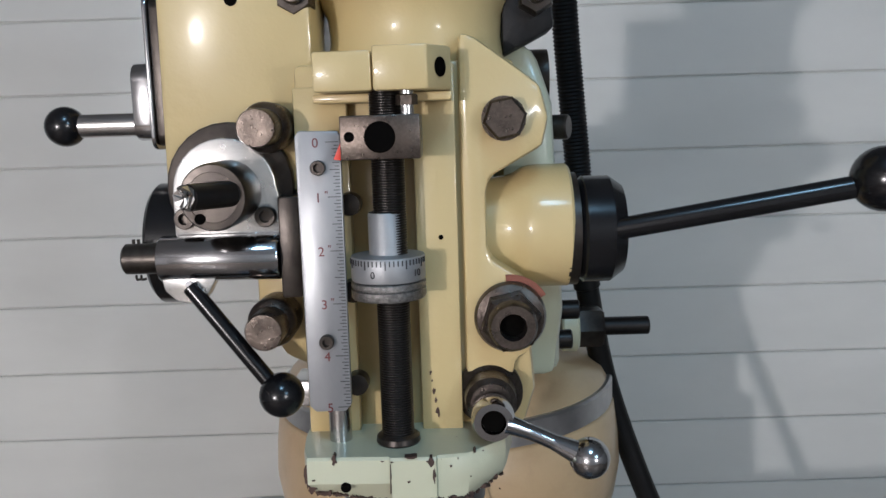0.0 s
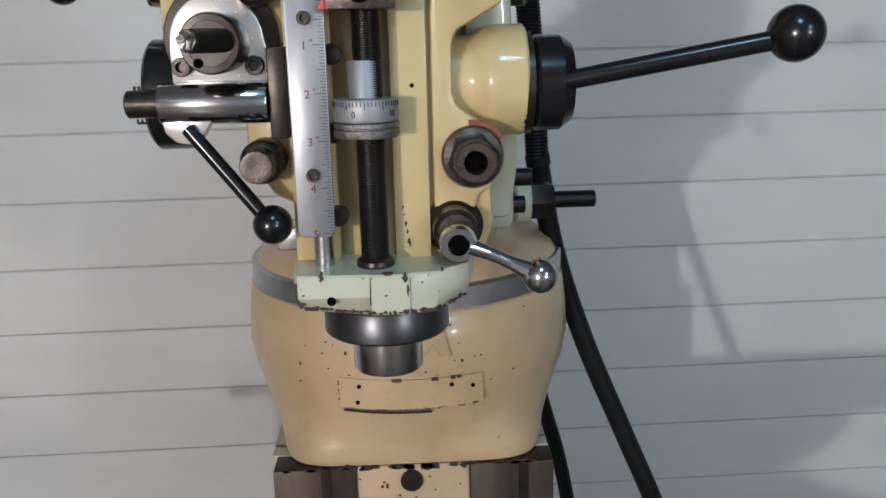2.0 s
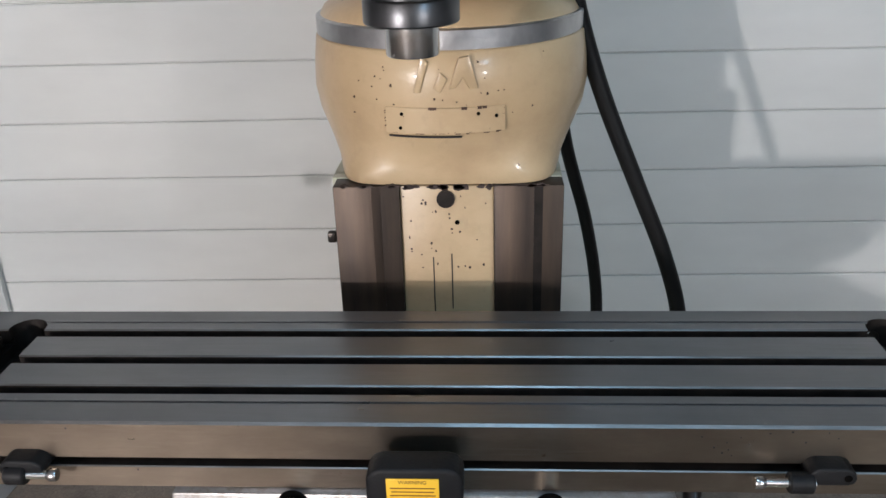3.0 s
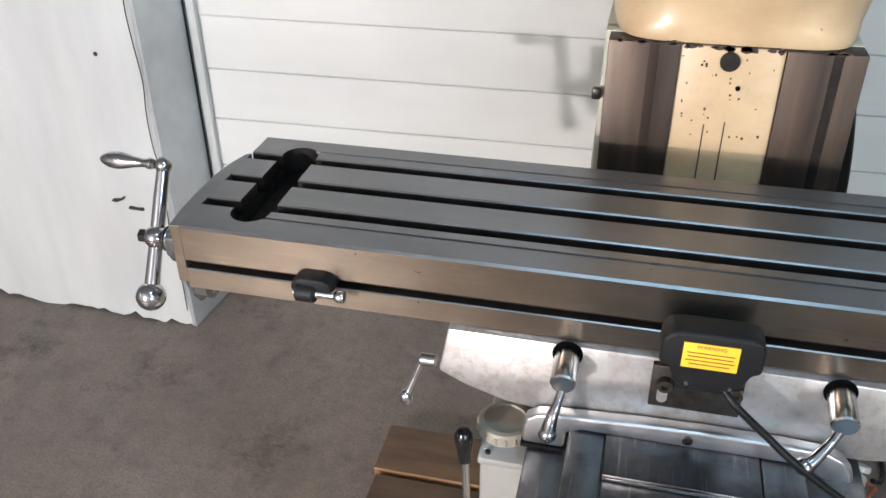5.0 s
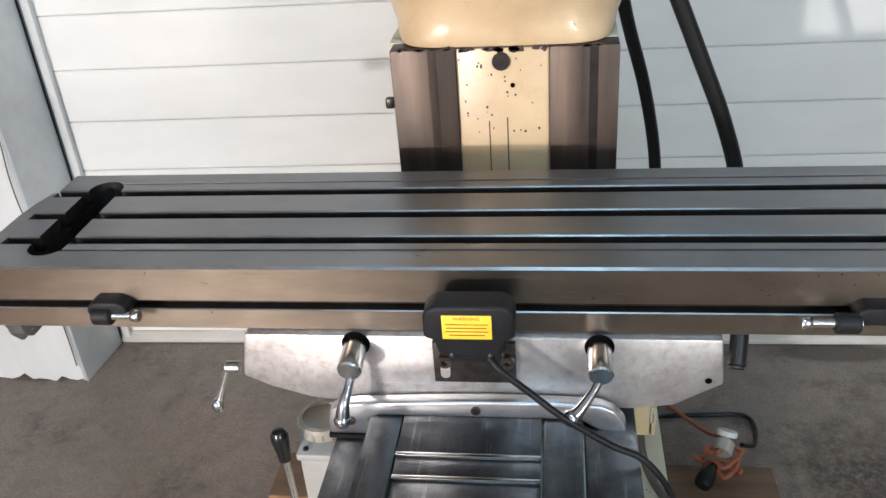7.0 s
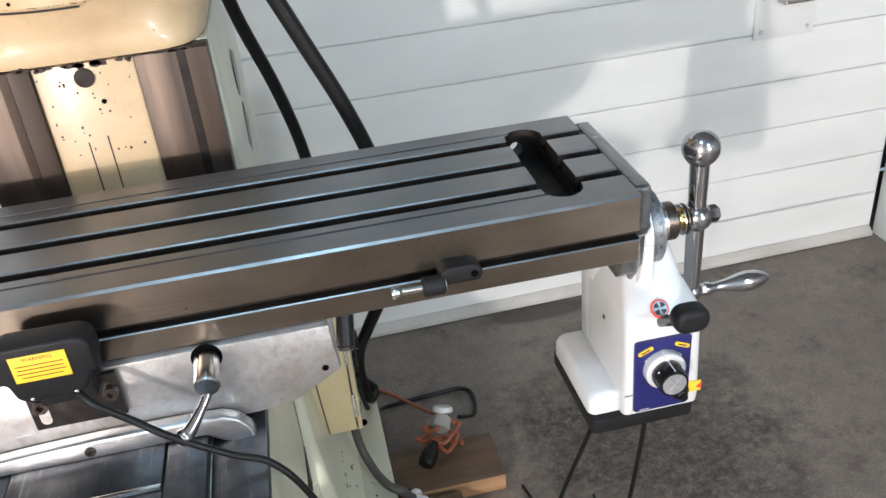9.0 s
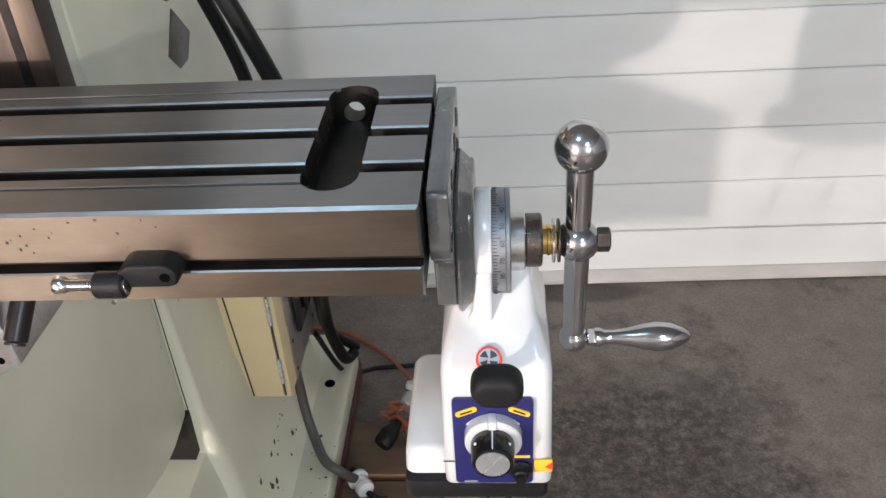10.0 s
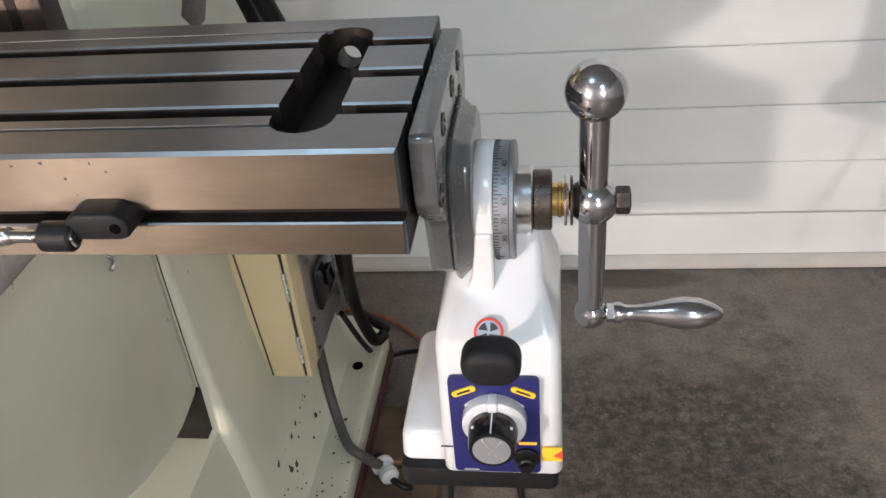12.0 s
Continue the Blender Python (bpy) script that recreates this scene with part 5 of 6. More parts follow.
def dog(b0, b1, e0, e1, side):
    """A travel stop clamped in the groove along the table's front: body from b0 to b1, screw eye from e0 to e1; side: the way its screw points."""
    d = thing("travel_stop", ((b0 + b1) / 2, -0.012, 0.975), "black steel travel stop with bright screw on the table front", "travel stop", "travel stops")
    out = [(b0, 0.992), (b0 + 0.002, 0.999), (b0 + 0.009, 1.0035), (b1 - 0.010, 1.0035), (b1 - 0.002, 0.999), (b1, 0.992), (b1 - 0.002, 0.986), (b1 - 0.008, 0.9845), (b0 + 0.008, 0.9845), (b0 + 0.002, 0.986)]
    part("body", prism(out, "y", -0.020, 0.008, 0.0025, 3), BLACKM, d, "black cast stop body")
    lug = b0 + 0.009 if side > 0 else b1 - 0.009
    part("lug_hole", lathe([(0, 0), (0.0036, 0), (0.0036, 0.0006), (0, 0.0006)], (lug, -0.0201, 0.9935), "-y", 16), DARKHOLE, d)
    part("eye", lathe([(0, 0), (0.0088, 0), (0.0100, 0.0015), (0.0100, e1 - e0 - 0.0015), (0.0088, e1 - e0), (0, e1 - e0)], (e0, -0.018, 0.9868), "x", 28), BLACKM, d, "black screw eye")
    back, way = (e0, "-x") if side > 0 else (e1, "x")
    part("jam_nut", lathe([(0, 0), (0.0072, 0), (0.0072, 0.0010), (0.0055, 0.0014), (0.0052, 0.0004), (0, 0.0004)], (back, -0.018, 0.9868), way, 24), BRIGHT, d, "bright ring round the screw")
    socket_screw((back, -0.018, 0.9868), 0.0042, 0.0022, way, d)
    pts = [(0, 0), (0.0044, 0)]
    h = 0.001
    while h < 0.020:
        pts += [(0.0044, h), (0.0036, h + 0.0007), (0.0044, h + 0.0014)]
        h += 0.0018
    pts += [(0.0058, 0.0225), (0.0064, 0.0235), (0.0064, 0.0290), (0.0056, 0.0305), (0, 0.0305)]
    part("screw", lathe(pts, (e1 if side > 0 else e0, -0.018, 0.9868), "x" if side > 0 else "-x", 20), BRIGHT, d, "bright threaded stop screw")


def limit_box():
    b = thing("limit_switch", (-0.012, -0.05, 0.94), "matt black travel limit switch with a yellow warning label", "limit switch")
    out = [(-0.0555, 0.992), (-0.0550, 1.018), (-0.049, 1.0255), (-0.041, 1.0280), (0.018, 1.0280), (0.027, 1.0255), (0.032, 1.018), (0.032, 0.992), (0.024, 0.989), (0.018, 0.974), (0.006, 0.968), (-0.034, 0.968), (-0.042, 0.974), (-0.046, 0.989)]
    part("body", prism(out, "y", -0.058, -0.028, 0.004, 3), BLACKM, b, "matt black plastic switch body")
    part("back", box(-0.046, 0.024, -0.029, -0.0128, 0.965, 1.010, 0.003), BLACKM, b)
    lab = part("warning_label", box(-0.0365, 0.0105, -0.0592, -0.0578, 0.9925, 1.0190, 0.0004), YELLOW, b, "yellow warning label")
    words("heading", "WARNING", 0.0052, (-0.0130, -0.0594, 1.0155), (90, 0, 0), REDINK, lab, 0.0001)
    for i in range(4):
        w = (0.020, 0.019, 0.0205, 0.017)[i]
        part("text_bar", box(-0.0130 - w, -0.0130 + w, -0.0596, -0.0590, 1.0088 - 0.0040 * i, 1.0096 - 0.0040 * i), REDINK, lab, smooth=0)
    pl = part("mount_plate", box(-0.056, 0.029, -0.0125, -0.0055, 0.903, 0.953, 0.001), DULL, b, "brown steel mounting plate")
    part("slot", prism(rounded(-0.049, -0.039, 0.909, 0.928, 0.0048, 4), "y", -0.0132, -0.012), SADDLE_STEEL, pl)
    for x in (-0.043, 0.021):
        part("bolt", lathe([(0, 0), (0.0072, 0), (0.0072, 0.008), (0.0035, 0.008), (0.003, 0.003), (0, 0.003)], (x, -0.0125, 0.934), "-y", 20), BOLT, pl)
    part("neck", box(-0.036, 0.016, -0.034, -0.0126, 0.945, 0.975, 0.003), BLACKM, b)
    for x in (-0.029, 0.008):
        part("cover_screw", lathe([(0.0022, 0), (0.0018, 0.001), (0, 0.0012)], (x, -0.058, 0.9735), "-y", 10), BRIGHT, b)
    part("cable", sweep([(0.006, -0.050, 0.964), (0.018, -0.058, 0.954), (0.045, -0.060, 0.930), (0.076, -0.066, 0.906), (0.122, -0.068, 0.874), (0.155, -0.072, 0.859), (0.182, -0.078, 0.822), (0.205, -0.085, 0.755), (0.222, -0.09, 0.62)], 0.0036, 12), RUBBER, b, "black cable")


def ball_crank(at, sgn, up, label, size=1.0, tilt=0.0):
    """A three-ball crank on the table screw; sgn: the way it faces along x; up: the grip points up (1) or down (-1)."""
    x, y, z = at
    c = thing("ball_crank", (x, y, z), label, "crank handle", "table cranks")
    part("hub", ball((x, y, z), 0.0192, squash=0.95), CHROME, c, "chrome hub ball")
    part("arm", lathe([(0.0108, 0.0), (0.0106, 0.060), (0.0098, 0.098)], (x, y, z), (0, 0, up), 28), CHROME, c)
    part("arm", lathe([(0.0104, 0.0), (0.0112, 0.055), (0.0116, 0.078)], (x, y, z), (0, 0, -up), 28), CHROME, c)
    part("weight_ball", ball((x, y, z - up * 0.0885), 0.0220), CHROME, c, "large chrome weight ball")
    part("grip_seat", ball((x, y, z + up * 0.1075), 0.0132), CHROME, c)
    part("grip_collar", lathe([(0, 0), (0.0068, 0), (0.0078, 0.001), (0.0078, 0.0065), (0.0068, 0.0075), (0, 0.0075)], (x + 0.0125 * sgn, y, z + up * 0.1075), "x" if sgn > 0 else "-x", 6), CHROME, c)
    g = [(0.0, 0.014), (0.0085, 0.016), (0.0088, 0.021), (0.0066, 0.025), (0.0064, 0.033), (0.0082, 0.046), (0.0118, 0.061), (0.0134, 0.072), (0.0122, 0.085), (0.0078, 0.096), (0.0036, 0.1015), (0, 0.103)]
    part("grip", lathe(g, (x + 0.003 * sgn, y, z + up * 0.1075), "x" if sgn > 0 else "-x", 28), CHROME, c, "tapered chrome grip")
    part("axle_nut", lathe([(0, 0), (0.0100, 0), (0.0106, 0.001), (0.0106, 0.0095), (0.0092, 0.0108), (0, 0.0108)], (x + 0.0165 * sgn, y, z), "x" if sgn > 0 else "-x", 6), DULL, c, "black hexagon nut")
    for i in range(2):
        a = 0.0150 + 0.0045 * i
        part("washer", lathe([(0.009, 0), (0.0185, 0), (0.0190, 0.001), (0.0185, 0.002), (0.009, 0.002)], (x - (a + 0.002) * sgn, y, z), "x", 32), BOLT if i == 0 else BRIGHT, c)
    c.rotation_euler = (radians(tilt), 0, 0)
    c.scale = (size, size, size)
    return c


def end_bracket(x, sgn, name_label, top=1.0325):
    m = thing("end_bracket", (x, 0.114, 0.93), name_label, "end bracket", "table end brackets")
    out = [(0.020, top - 0.0025), (0.024, top), (0.205, top), (0.2105, top - 0.0045), (0.2105, 0.985), (0.192, 0.962), (0.178, 0.905), (0.165, 0.893), (0.072, 0.893), (0.058, 0.905), (0.048, 0.955), (0.026, 0.972), (0.020, 0.985)]
    a, b = (x, x + 0.0165 * sgn)
    part("plate", prism(out, "x", min(a, b), max(a, b), 0.003), GREYIRON, m, "grey painted cast plate")
    boss = [(0.062, 0.988), (0.080, 1.000), (0.152, 1.000), (0.170, 0.988), (0.179, 0.955), (0.174, 0.905), (0.158, 0.884), (0.074, 0.884), (0.058, 0.905), (0.053, 0.955)]
    c, d = (x + 0.0160 * sgn, x + 0.0315 * sgn)
    bm = prism(boss, "x", min(c, d), max(c, d), 0.004, 3)
    for v in bm.verts:
        if abs(v.co.x - d) < 0.006:
            v.co.y, v.co.z = 0.116 + (v.co.y - 0.116) * 0.86, 0.940 + (v.co.z - 0.940) * 0.90
    part("housing", bm, GREYIRON, m, "grey cast bearing boss")
    for y, z in ((0.063, top - 0.013), (0.030, 0.985), (0.121, top - 0.012), (0.166, top - 0.011), (0.165, 0.994)):
        part("bolt", lathe([(0, 0), (0.0080, 0), (0.0080, 0.0014), (0.0054, 0.0017), (0.0050, 0.0004), (0, 0.0004)], (x + 0.0162 * sgn, y, z), "x" if sgn > 0 else "-x", 20), DULL, m, "dark socket bolt")
    return m


def right_drive():
    end_bracket(X1 + 0.003, 1, "grey painted cast bracket on the table's end")
    y, z = 0.114, 0.930
    f = thing("power_feed", (0.605, 0.09, 0.70), "white table power feed with blue control panel and black lever", "power feed")
    part("collar", lathe([(0, 0), (0.0445, 0), (0.0455, 0.0015), (0.0455, 0.0125), (0.0445, 0.0135), (0, 0.0135)], (0.5936, y, z + 0.001), "x", 48), WHITE, f, "white enamelled collar")
    part("neck", prism([(0.5940, 0.930), (0.6068, 0.930), (0.6068, 0.857), (0.5790, 0.857), (0.5790, 0.869), (0.5900, 0.890)], "y", 0.066, 0.162, 0.003, 3), WHITE, f, "white neck under the dial")
    for x0, x1 in ((0.5600, 0.5700), (0.6400, 0.6560)):
        part("seam", box(x0, x1, 0.0297, 0.0310, 0.7497, 0.7502), CONDUIT, f)
    # body: broad front, shoulders sloping up and back to the neck
    body = bmesh.new()
    secs = [(0.717, 0.0, 0.0, 0.034, 0.150), (0.730, 0.0, 0.0, 0.030, 0.158), (0.846, 0.0015, 0.0015, 0.034, 0.165), (0.858, 0.003, 0.004, 0.040, 0.170), (0.882, 0.011, 0.014, 0.068, 0.170), (0.905, 0.020, 0.016, 0.092, 0.170), (0.925, 0.026, 0.022, 0.104, 0.165)]
    loft([(zz, rounded(0.560 + a, 0.657 - b, y0, y1, 0.010 if zz > 0.72 else 0.008, 4)) for zz, a, b, y0, y1 in secs], body)
    part("body", body, WHITE, f, "glossy white housing", 28)
    wing = loft([(0.7168, rounded(0.522, 0.575, 0.046, 0.185, 0.010, 4)), (0.7360, rounded(0.523, 0.575, 0.048, 0.185, 0.010, 4)), (0.7420, rounded(0.527, 0.575, 0.052, 0.183, 0.010, 4)), (0.7440, rounded(0.531, 0.575, 0.056, 0.180, 0.010, 4))])
    part("motor_cover", wing, WHITE, f, "low white step beside the housing")
    part("rear_cover", box(0.5615, 0.640, 0.130, 0.195, 0.72, 0.90, 0.012), WHITE, f)
    part("foot_plate", prism(rounded(0.522, 0.654, 0.036, 0.190, 0.008, 4), "z", 0.694, 0.7160, 0.002), BLACKM, f, "black bottom plate")
    pan = part("control_panel", prism(rounded(0.5705, 0.6395, 0.7245, 0.8265, 0.004, 4), "y", 0.0275, 0.033, 0.0006), BLUE, f, "dark blue control panel")
    for sx in (-1, 1):
        bm = prism(rounded(-0.0098, 0.0098, -0.0027, 0.0027, 0.0024, 4), "y", -0.001, 0.001)
        bm.transform(Matrix.Translation((0.605 + sx * 0.0225, 0.0272, 0.8145)) @ Matrix.Rotation(radians(24 * sx), 4, "Y"))
        yl = part("yellow_mark", bm, YELLOW, pan, "yellow arrow mark")
    for k in range(-5, 6):
        if abs(k) < 1:
            continue
        ang = radians(9.5 * k)
        bm = box(-0.0019, 0.0019, -0.0005, 0.0005, -0.0010, 0.0010)
        bm.transform(Matrix.Translation((0.605 + 0.0285 * math.sin(ang), 0.0272, 0.781 + 0.0285 * math.cos(ang))) @ Matrix.Rotation(ang, 4, "Y"))
        part("text_bar", bm, WHITEINK, pan, smooth=0)
    for sx in (-1, 1):
        bm = box(-0.0055, 0.0055, -0.0004, 0.0004, -0.0008, 0.0008)
        bm.transform(Matrix.Translation((0.605 + sx * 0.0225, 0.0260, 0.8145)) @ Matrix.Rotation(radians(24 * sx), 4, "Y"))
        part("text_bar", bm, INK, pan, smooth=0)
    part("yellow_bar", box(0.6225, 0.637, 0.0268, 0.029, 0.7575, 0.7605, 0.0005), YELLOW, pan)
    part("text_bar", box(0.578, 0.590, 0.0268, 0.029, 0.7268, 0.7280), GREYP, pan)
    kb = part("knob_base", lathe([(0, 0), (0.0245, 0), (0.0250, 0.001), (0.0245, 0.010), (0.0225, 0.012), (0, 0.012)], (0.6050, 0.028, 0.787), "-y", 40), WHITE, f, "white ring under the speed knob")
    part("ring_tab", box(0.6005, 0.6085, 0.014, 0.027, 0.804, 0.814, 0.002), WHITE, kb)
    kn = part("speed_knob", lathe([(0, 0), (0.0185, 0), (0.0190, 0.002), (0.0178, 0.020), (0.0170, 0.022), (0, 0.022)], (0.6045, 0.0165, 0.7865), "-y", 40), BLACKP, f, "black speed knob")
    part("cap", lathe([(0, 0), (0.0142, 0), (0.0142, 0.0008), (0, 0.001)], (0.6045, -0.0054, 0.7865), "-y", 32), DIALM, kn, "brushed metal knob cap")
    # four bright wedges drawn as the reflected glints on the brushed cap
    for deg in (52, 118, 232, 300):
        a = radians(deg)
        ray = prism([(0.0010 * math.cos(a), 0.0010 * math.sin(a)), (0.0138 * math.cos(a - 0.05), 0.0138 * math.sin(a - 0.05)), (0.0138 * math.cos(a + 0.05), 0.0138 * math.sin(a + 0.05))], "y", -0.00655, -0.0060)
        bmesh.ops.translate(ray, vec=(0.6045, 0, 0.7865), verts=ray.verts)
        part("painted_glint", ray, POLISHED, kn, smooth=0)
    for a in (-0.9, 0.9):
        part("white_dot", ball((0.6045 + 0.0182 * math.sin(a), 0.006, 0.7865 + 0.0182 * math.cos(a)), 0.0014, 10), WHITEINK, kn)
    part("pointer", box(0.6040, 0.6050, -0.0060, 0.0165, 0.8050, 0.8058), WHITEINK, kn)
    lv = part("lever", prism(rounded(0.5895, 0.6295, 0.8725, 0.9030, 0.0140, 6), "y", -0.032, -0.006, 0.0085, 4), BLACKM, f, "black rubbery lever knob")
    part("lever_stem", rod((0.6045, 0.042, 0.842), (0.6080, -0.010, 0.880), 0.0068, bevel=0.001), BLACKP, lv)
    sw = part("toggle_boot", lathe([(0, 0), (0.0105, 0), (0.0108, 0.003), (0.0080, 0.006), (0.0066, 0.010), (0.0050, 0.011), (0.0046, 0.0145), (0, 0.015)], (0.6285, 0.028, 0.7435), "-y", 24), RUBBER, f, "black rubber switch boot")
    bd = part("badge", lathe([(0, 0), (0.0108, 0), (0.0110, 0.001), (0.0102, 0.0018), (0, 0.0018)], (0.6030, 0.0400, 0.8615), (0, -0.72, 0.69), 32), REDP, f, "round red badge with dark marks")
    part("silver_centre", lathe([(0, 0), (0.0088, 0), (0.0088, 0.0005), (0, 0.0006)], (0.6030, 0.0387, 0.8628), (0, -0.72, 0.69), 28), BAR_STEEL, bd)
    tilt = Matrix.Translation((0.6030, 0.03825, 0.86325)) @ Matrix.Rotation(radians(-44), 4, "X")
    for k, (a0, a1) in enumerate(((20, 80), (110, 165), (200, 255), (290, 345))):
        wedge = prism([(0.0012 * math.cos(radians(a0)), 0.0012 * math.sin(radians(a0)))] + arc(0, 0, 0.0076, a0, a1, 4), "y", -0.0004, 0.0004)
        wedge.transform(tilt)
        part("dark_wedge", wedge, INK, bd, smooth=0)
    part("warning_sticker", box(0.6405, 0.6565, 0.0285, 0.0305, 0.738, 0.753, 0.0003), YELLOW, f, "yellow and red warning sticker")
    part("red_mark", prism([(0.650, 0.7445), (0.6568, 0.751), (0.6568, 0.741)], "y", 0.0280, 0.0290), REDP, f)
    part("side_screw", lathe([(0.003, 0), (0.0028, 0.001), (0, 0.0012)], (0.5600, 0.10, 0.82), "-x", 12), DULL, f)
    part("power_cord", sweep([(0.56, 0.10, 0.702), (0.55, 0.12, 0.62), (0.53, 0.18, 0.45), (0.50, 0.25, 0.2), (0.53, 0.33, 0.012), (0.60, 0.45, 0.008), (0.58, 0.62, 0.008)], 0.0034, 10), RUBBER, f, "black power cord")
    part("power_cord", sweep([(0.615, 0.09, 0.702), (0.618, 0.10, 0.62), (0.625, 0.16, 0.4), (0.64, 0.25, 0.15), (0.68, 0.36, 0.01), (0.72, 0.55, 0.008)], 0.0034, 10), RUBBER, f, "black power cord")
    # graduated dial and the parts on the screw
    d = thing("feed_dial", (0.625, y, z - 0.055), "satin graduated feed dial with collar and nut on the table screw", "dial")
    dial = part("dial", lathe([(0, 0), (0.0445, 0), (0.0453, 0.0008), (0.0453, 0.0110), (0.0447, 0.0114), (0.0453, 0.0118), (0.0453, 0.0145), (0.0440, 0.0155), (0, 0.0155)], (0.6072, y, z), "x", 64), FEED_DIAL, d, "satin graduated dial")
    for i in range(100):
        a = 2 * math.pi * i / 100
        if math.sin(a) > 0.85:
            continue
        w = 0.0065 if i % 10 == 0 else (0.005 if i % 5 == 0 else 0.0034)
        bm = box(0.6078, 0.6078 + w, -0.0002, 0.0002, -0.0003, 0.0003)
        bm.transform(Matrix.Translation((0, y - 0.0454 * math.cos(a), z - 0.0454 * math.sin(a))) @ Matrix.Rotation(a, 4, "X"))
        part("graduation", bm, INK, dial, smooth=0)
    for i, tx in ((-1, "50"), (0, "60"), (1, "70"), (2, "80"), (-2, "40")):
        a = radians(i * 18 - 30)
        bmat = Matrix.Translation((0.6158, y - 0.0455 * math.cos(a), z - 0.0455 * math.sin(a)))
        eul = (Matrix.Rotation(a, 4, "X") @ Euler((radians(90), 0, 0)).to_matrix().to_4x4() @ Matrix.Rotation(radians(90), 4, "Z")).to_euler()
        words("numeral", tx, 0.0056, bmat.translation, [math.degrees(v) for v in eul], INK, dial, 0.0001)
    part("bearing_collar", lathe([(0, 0), (0.0262, 0), (0.0262, 0.0115), (0.0250, 0.0125), (0, 0.0125)], (0.6225, y, z), "x", 40), BRIGHT, d, "bright bearing collar")
    part("lock_nut", lathe([(0, 0), (0.0222, 0), (0.0230, 0.001), (0.0230, 0.0125), (0.0218, 0.014), (0, 0.014)], (0.6352, y, z), "x", 32), BOLT, d, "brown steel lock nut")
    part("brass_bush", lathe([(0, 0), (0.0125, 0), (0.0125, 0.004), (0.0135, 0.0045), (0.0135, 0.0065), (0.0125, 0.007), (0.0125, 0.012), (0, 0.012)], (0.6493, y, z), "x", 28), BRASS, d, "polished brass bush")
    ball_crank((0.6795, y, 0.929), 1, -1, "polished chrome three-ball crank with its grip hanging down")


def left_drive():
    end_bracket(-0.5606, -1, "grey painted cast bracket on the table's far end", 1.006)
    d = thing("feed_dial", (-0.60, 0.114, 0.885), "plain satin feed dial on the table screw", "dial")
    part("dial", lathe([(0, 0), (0.042, 0), (0.042, 0.016), (0.026, 0.018), (0.022, 0.036), (0.012, 0.038), (0.012, 0.056), (0, 0.056)], (-0.583, 0.114, 0.938), "-x", 40), DIALM, d)
    ball_crank((-0.651, 0.114, 0.941), -1, 1, "polished chrome three-ball crank with its grip standing up", 0.82, -30)


# ---- things beside the machine ----
def lube_pump():
    p = thing("lube_pump", (-0.205, 0.04, 0.60), "grey one-shot lubrication pump on the knee's side", "lubrication pump")
    part("tank", box(-0.222, -0.1525, -0.014, 0.095, 0.60, 0.786, 0.006), GREYP, p, "grey painted tank")
    part("lid", box(-0.224, -0.1525, -0.016, 0.097, 0.786, 0.796, 0.003), GREYP, p)
    part("filler_cap", lathe([(0, 0), (0.031, 0), (0.031, 0.010), (0.029, 0.014), (0.024, 0.0145), (0.023, 0.012), (0, 0.0115)], (-0.202, 0.036, 0.796), "z", 36), IVORY, p, "ivory plastic filler cap")
    for i in range(18):
        a = 2 * math.pi * i / 18
        part("rib", rod((-0.202 + 0.031 * math.cos(a), 0.036 + 0.031 * math.sin(a), 0.797), (-0.202 + 0.031 * math.cos(a), 0.036 + 0.031 * math.sin(a), 0.806), 0.0014, seg=8), IVORY, p)
    part("lid_screw", lathe([(0.0035, 0), (0.003, 0.002), (0, 0.0025)], (-0.214, -0.006, 0.796), "z", 12), DULL, p)
    lv = part("pump_lever", sweep([(-0.226, -0.02, 0.62), (-0.233, -0.018, 0.70), (-0.236, -0.015, 0.75), (-0.2375, -0.014, 0.790)], 0.0042, 14), BRIGHT, p, "bright pump lever")
    part("grip", lathe([(0, 0), (0.0072, 0), (0.0082, 0.012), (0.0105, 0.030), (0.0100, 0.036), (0.007, 0.041), (0, 0.042)], (-0.2375, -0.0142, 0.787), (-0.06, 0.05, 1), 24), BLACKP, lv, "black grip")
    part("pipe", sweep([(-0.185, 0.08, 0.796), (-0.185, 0.085, 0.83), (-0.18, 0.07, 0.86), (-0.165, 0.05, 0.872)], 0.003, 10), DULL, p)


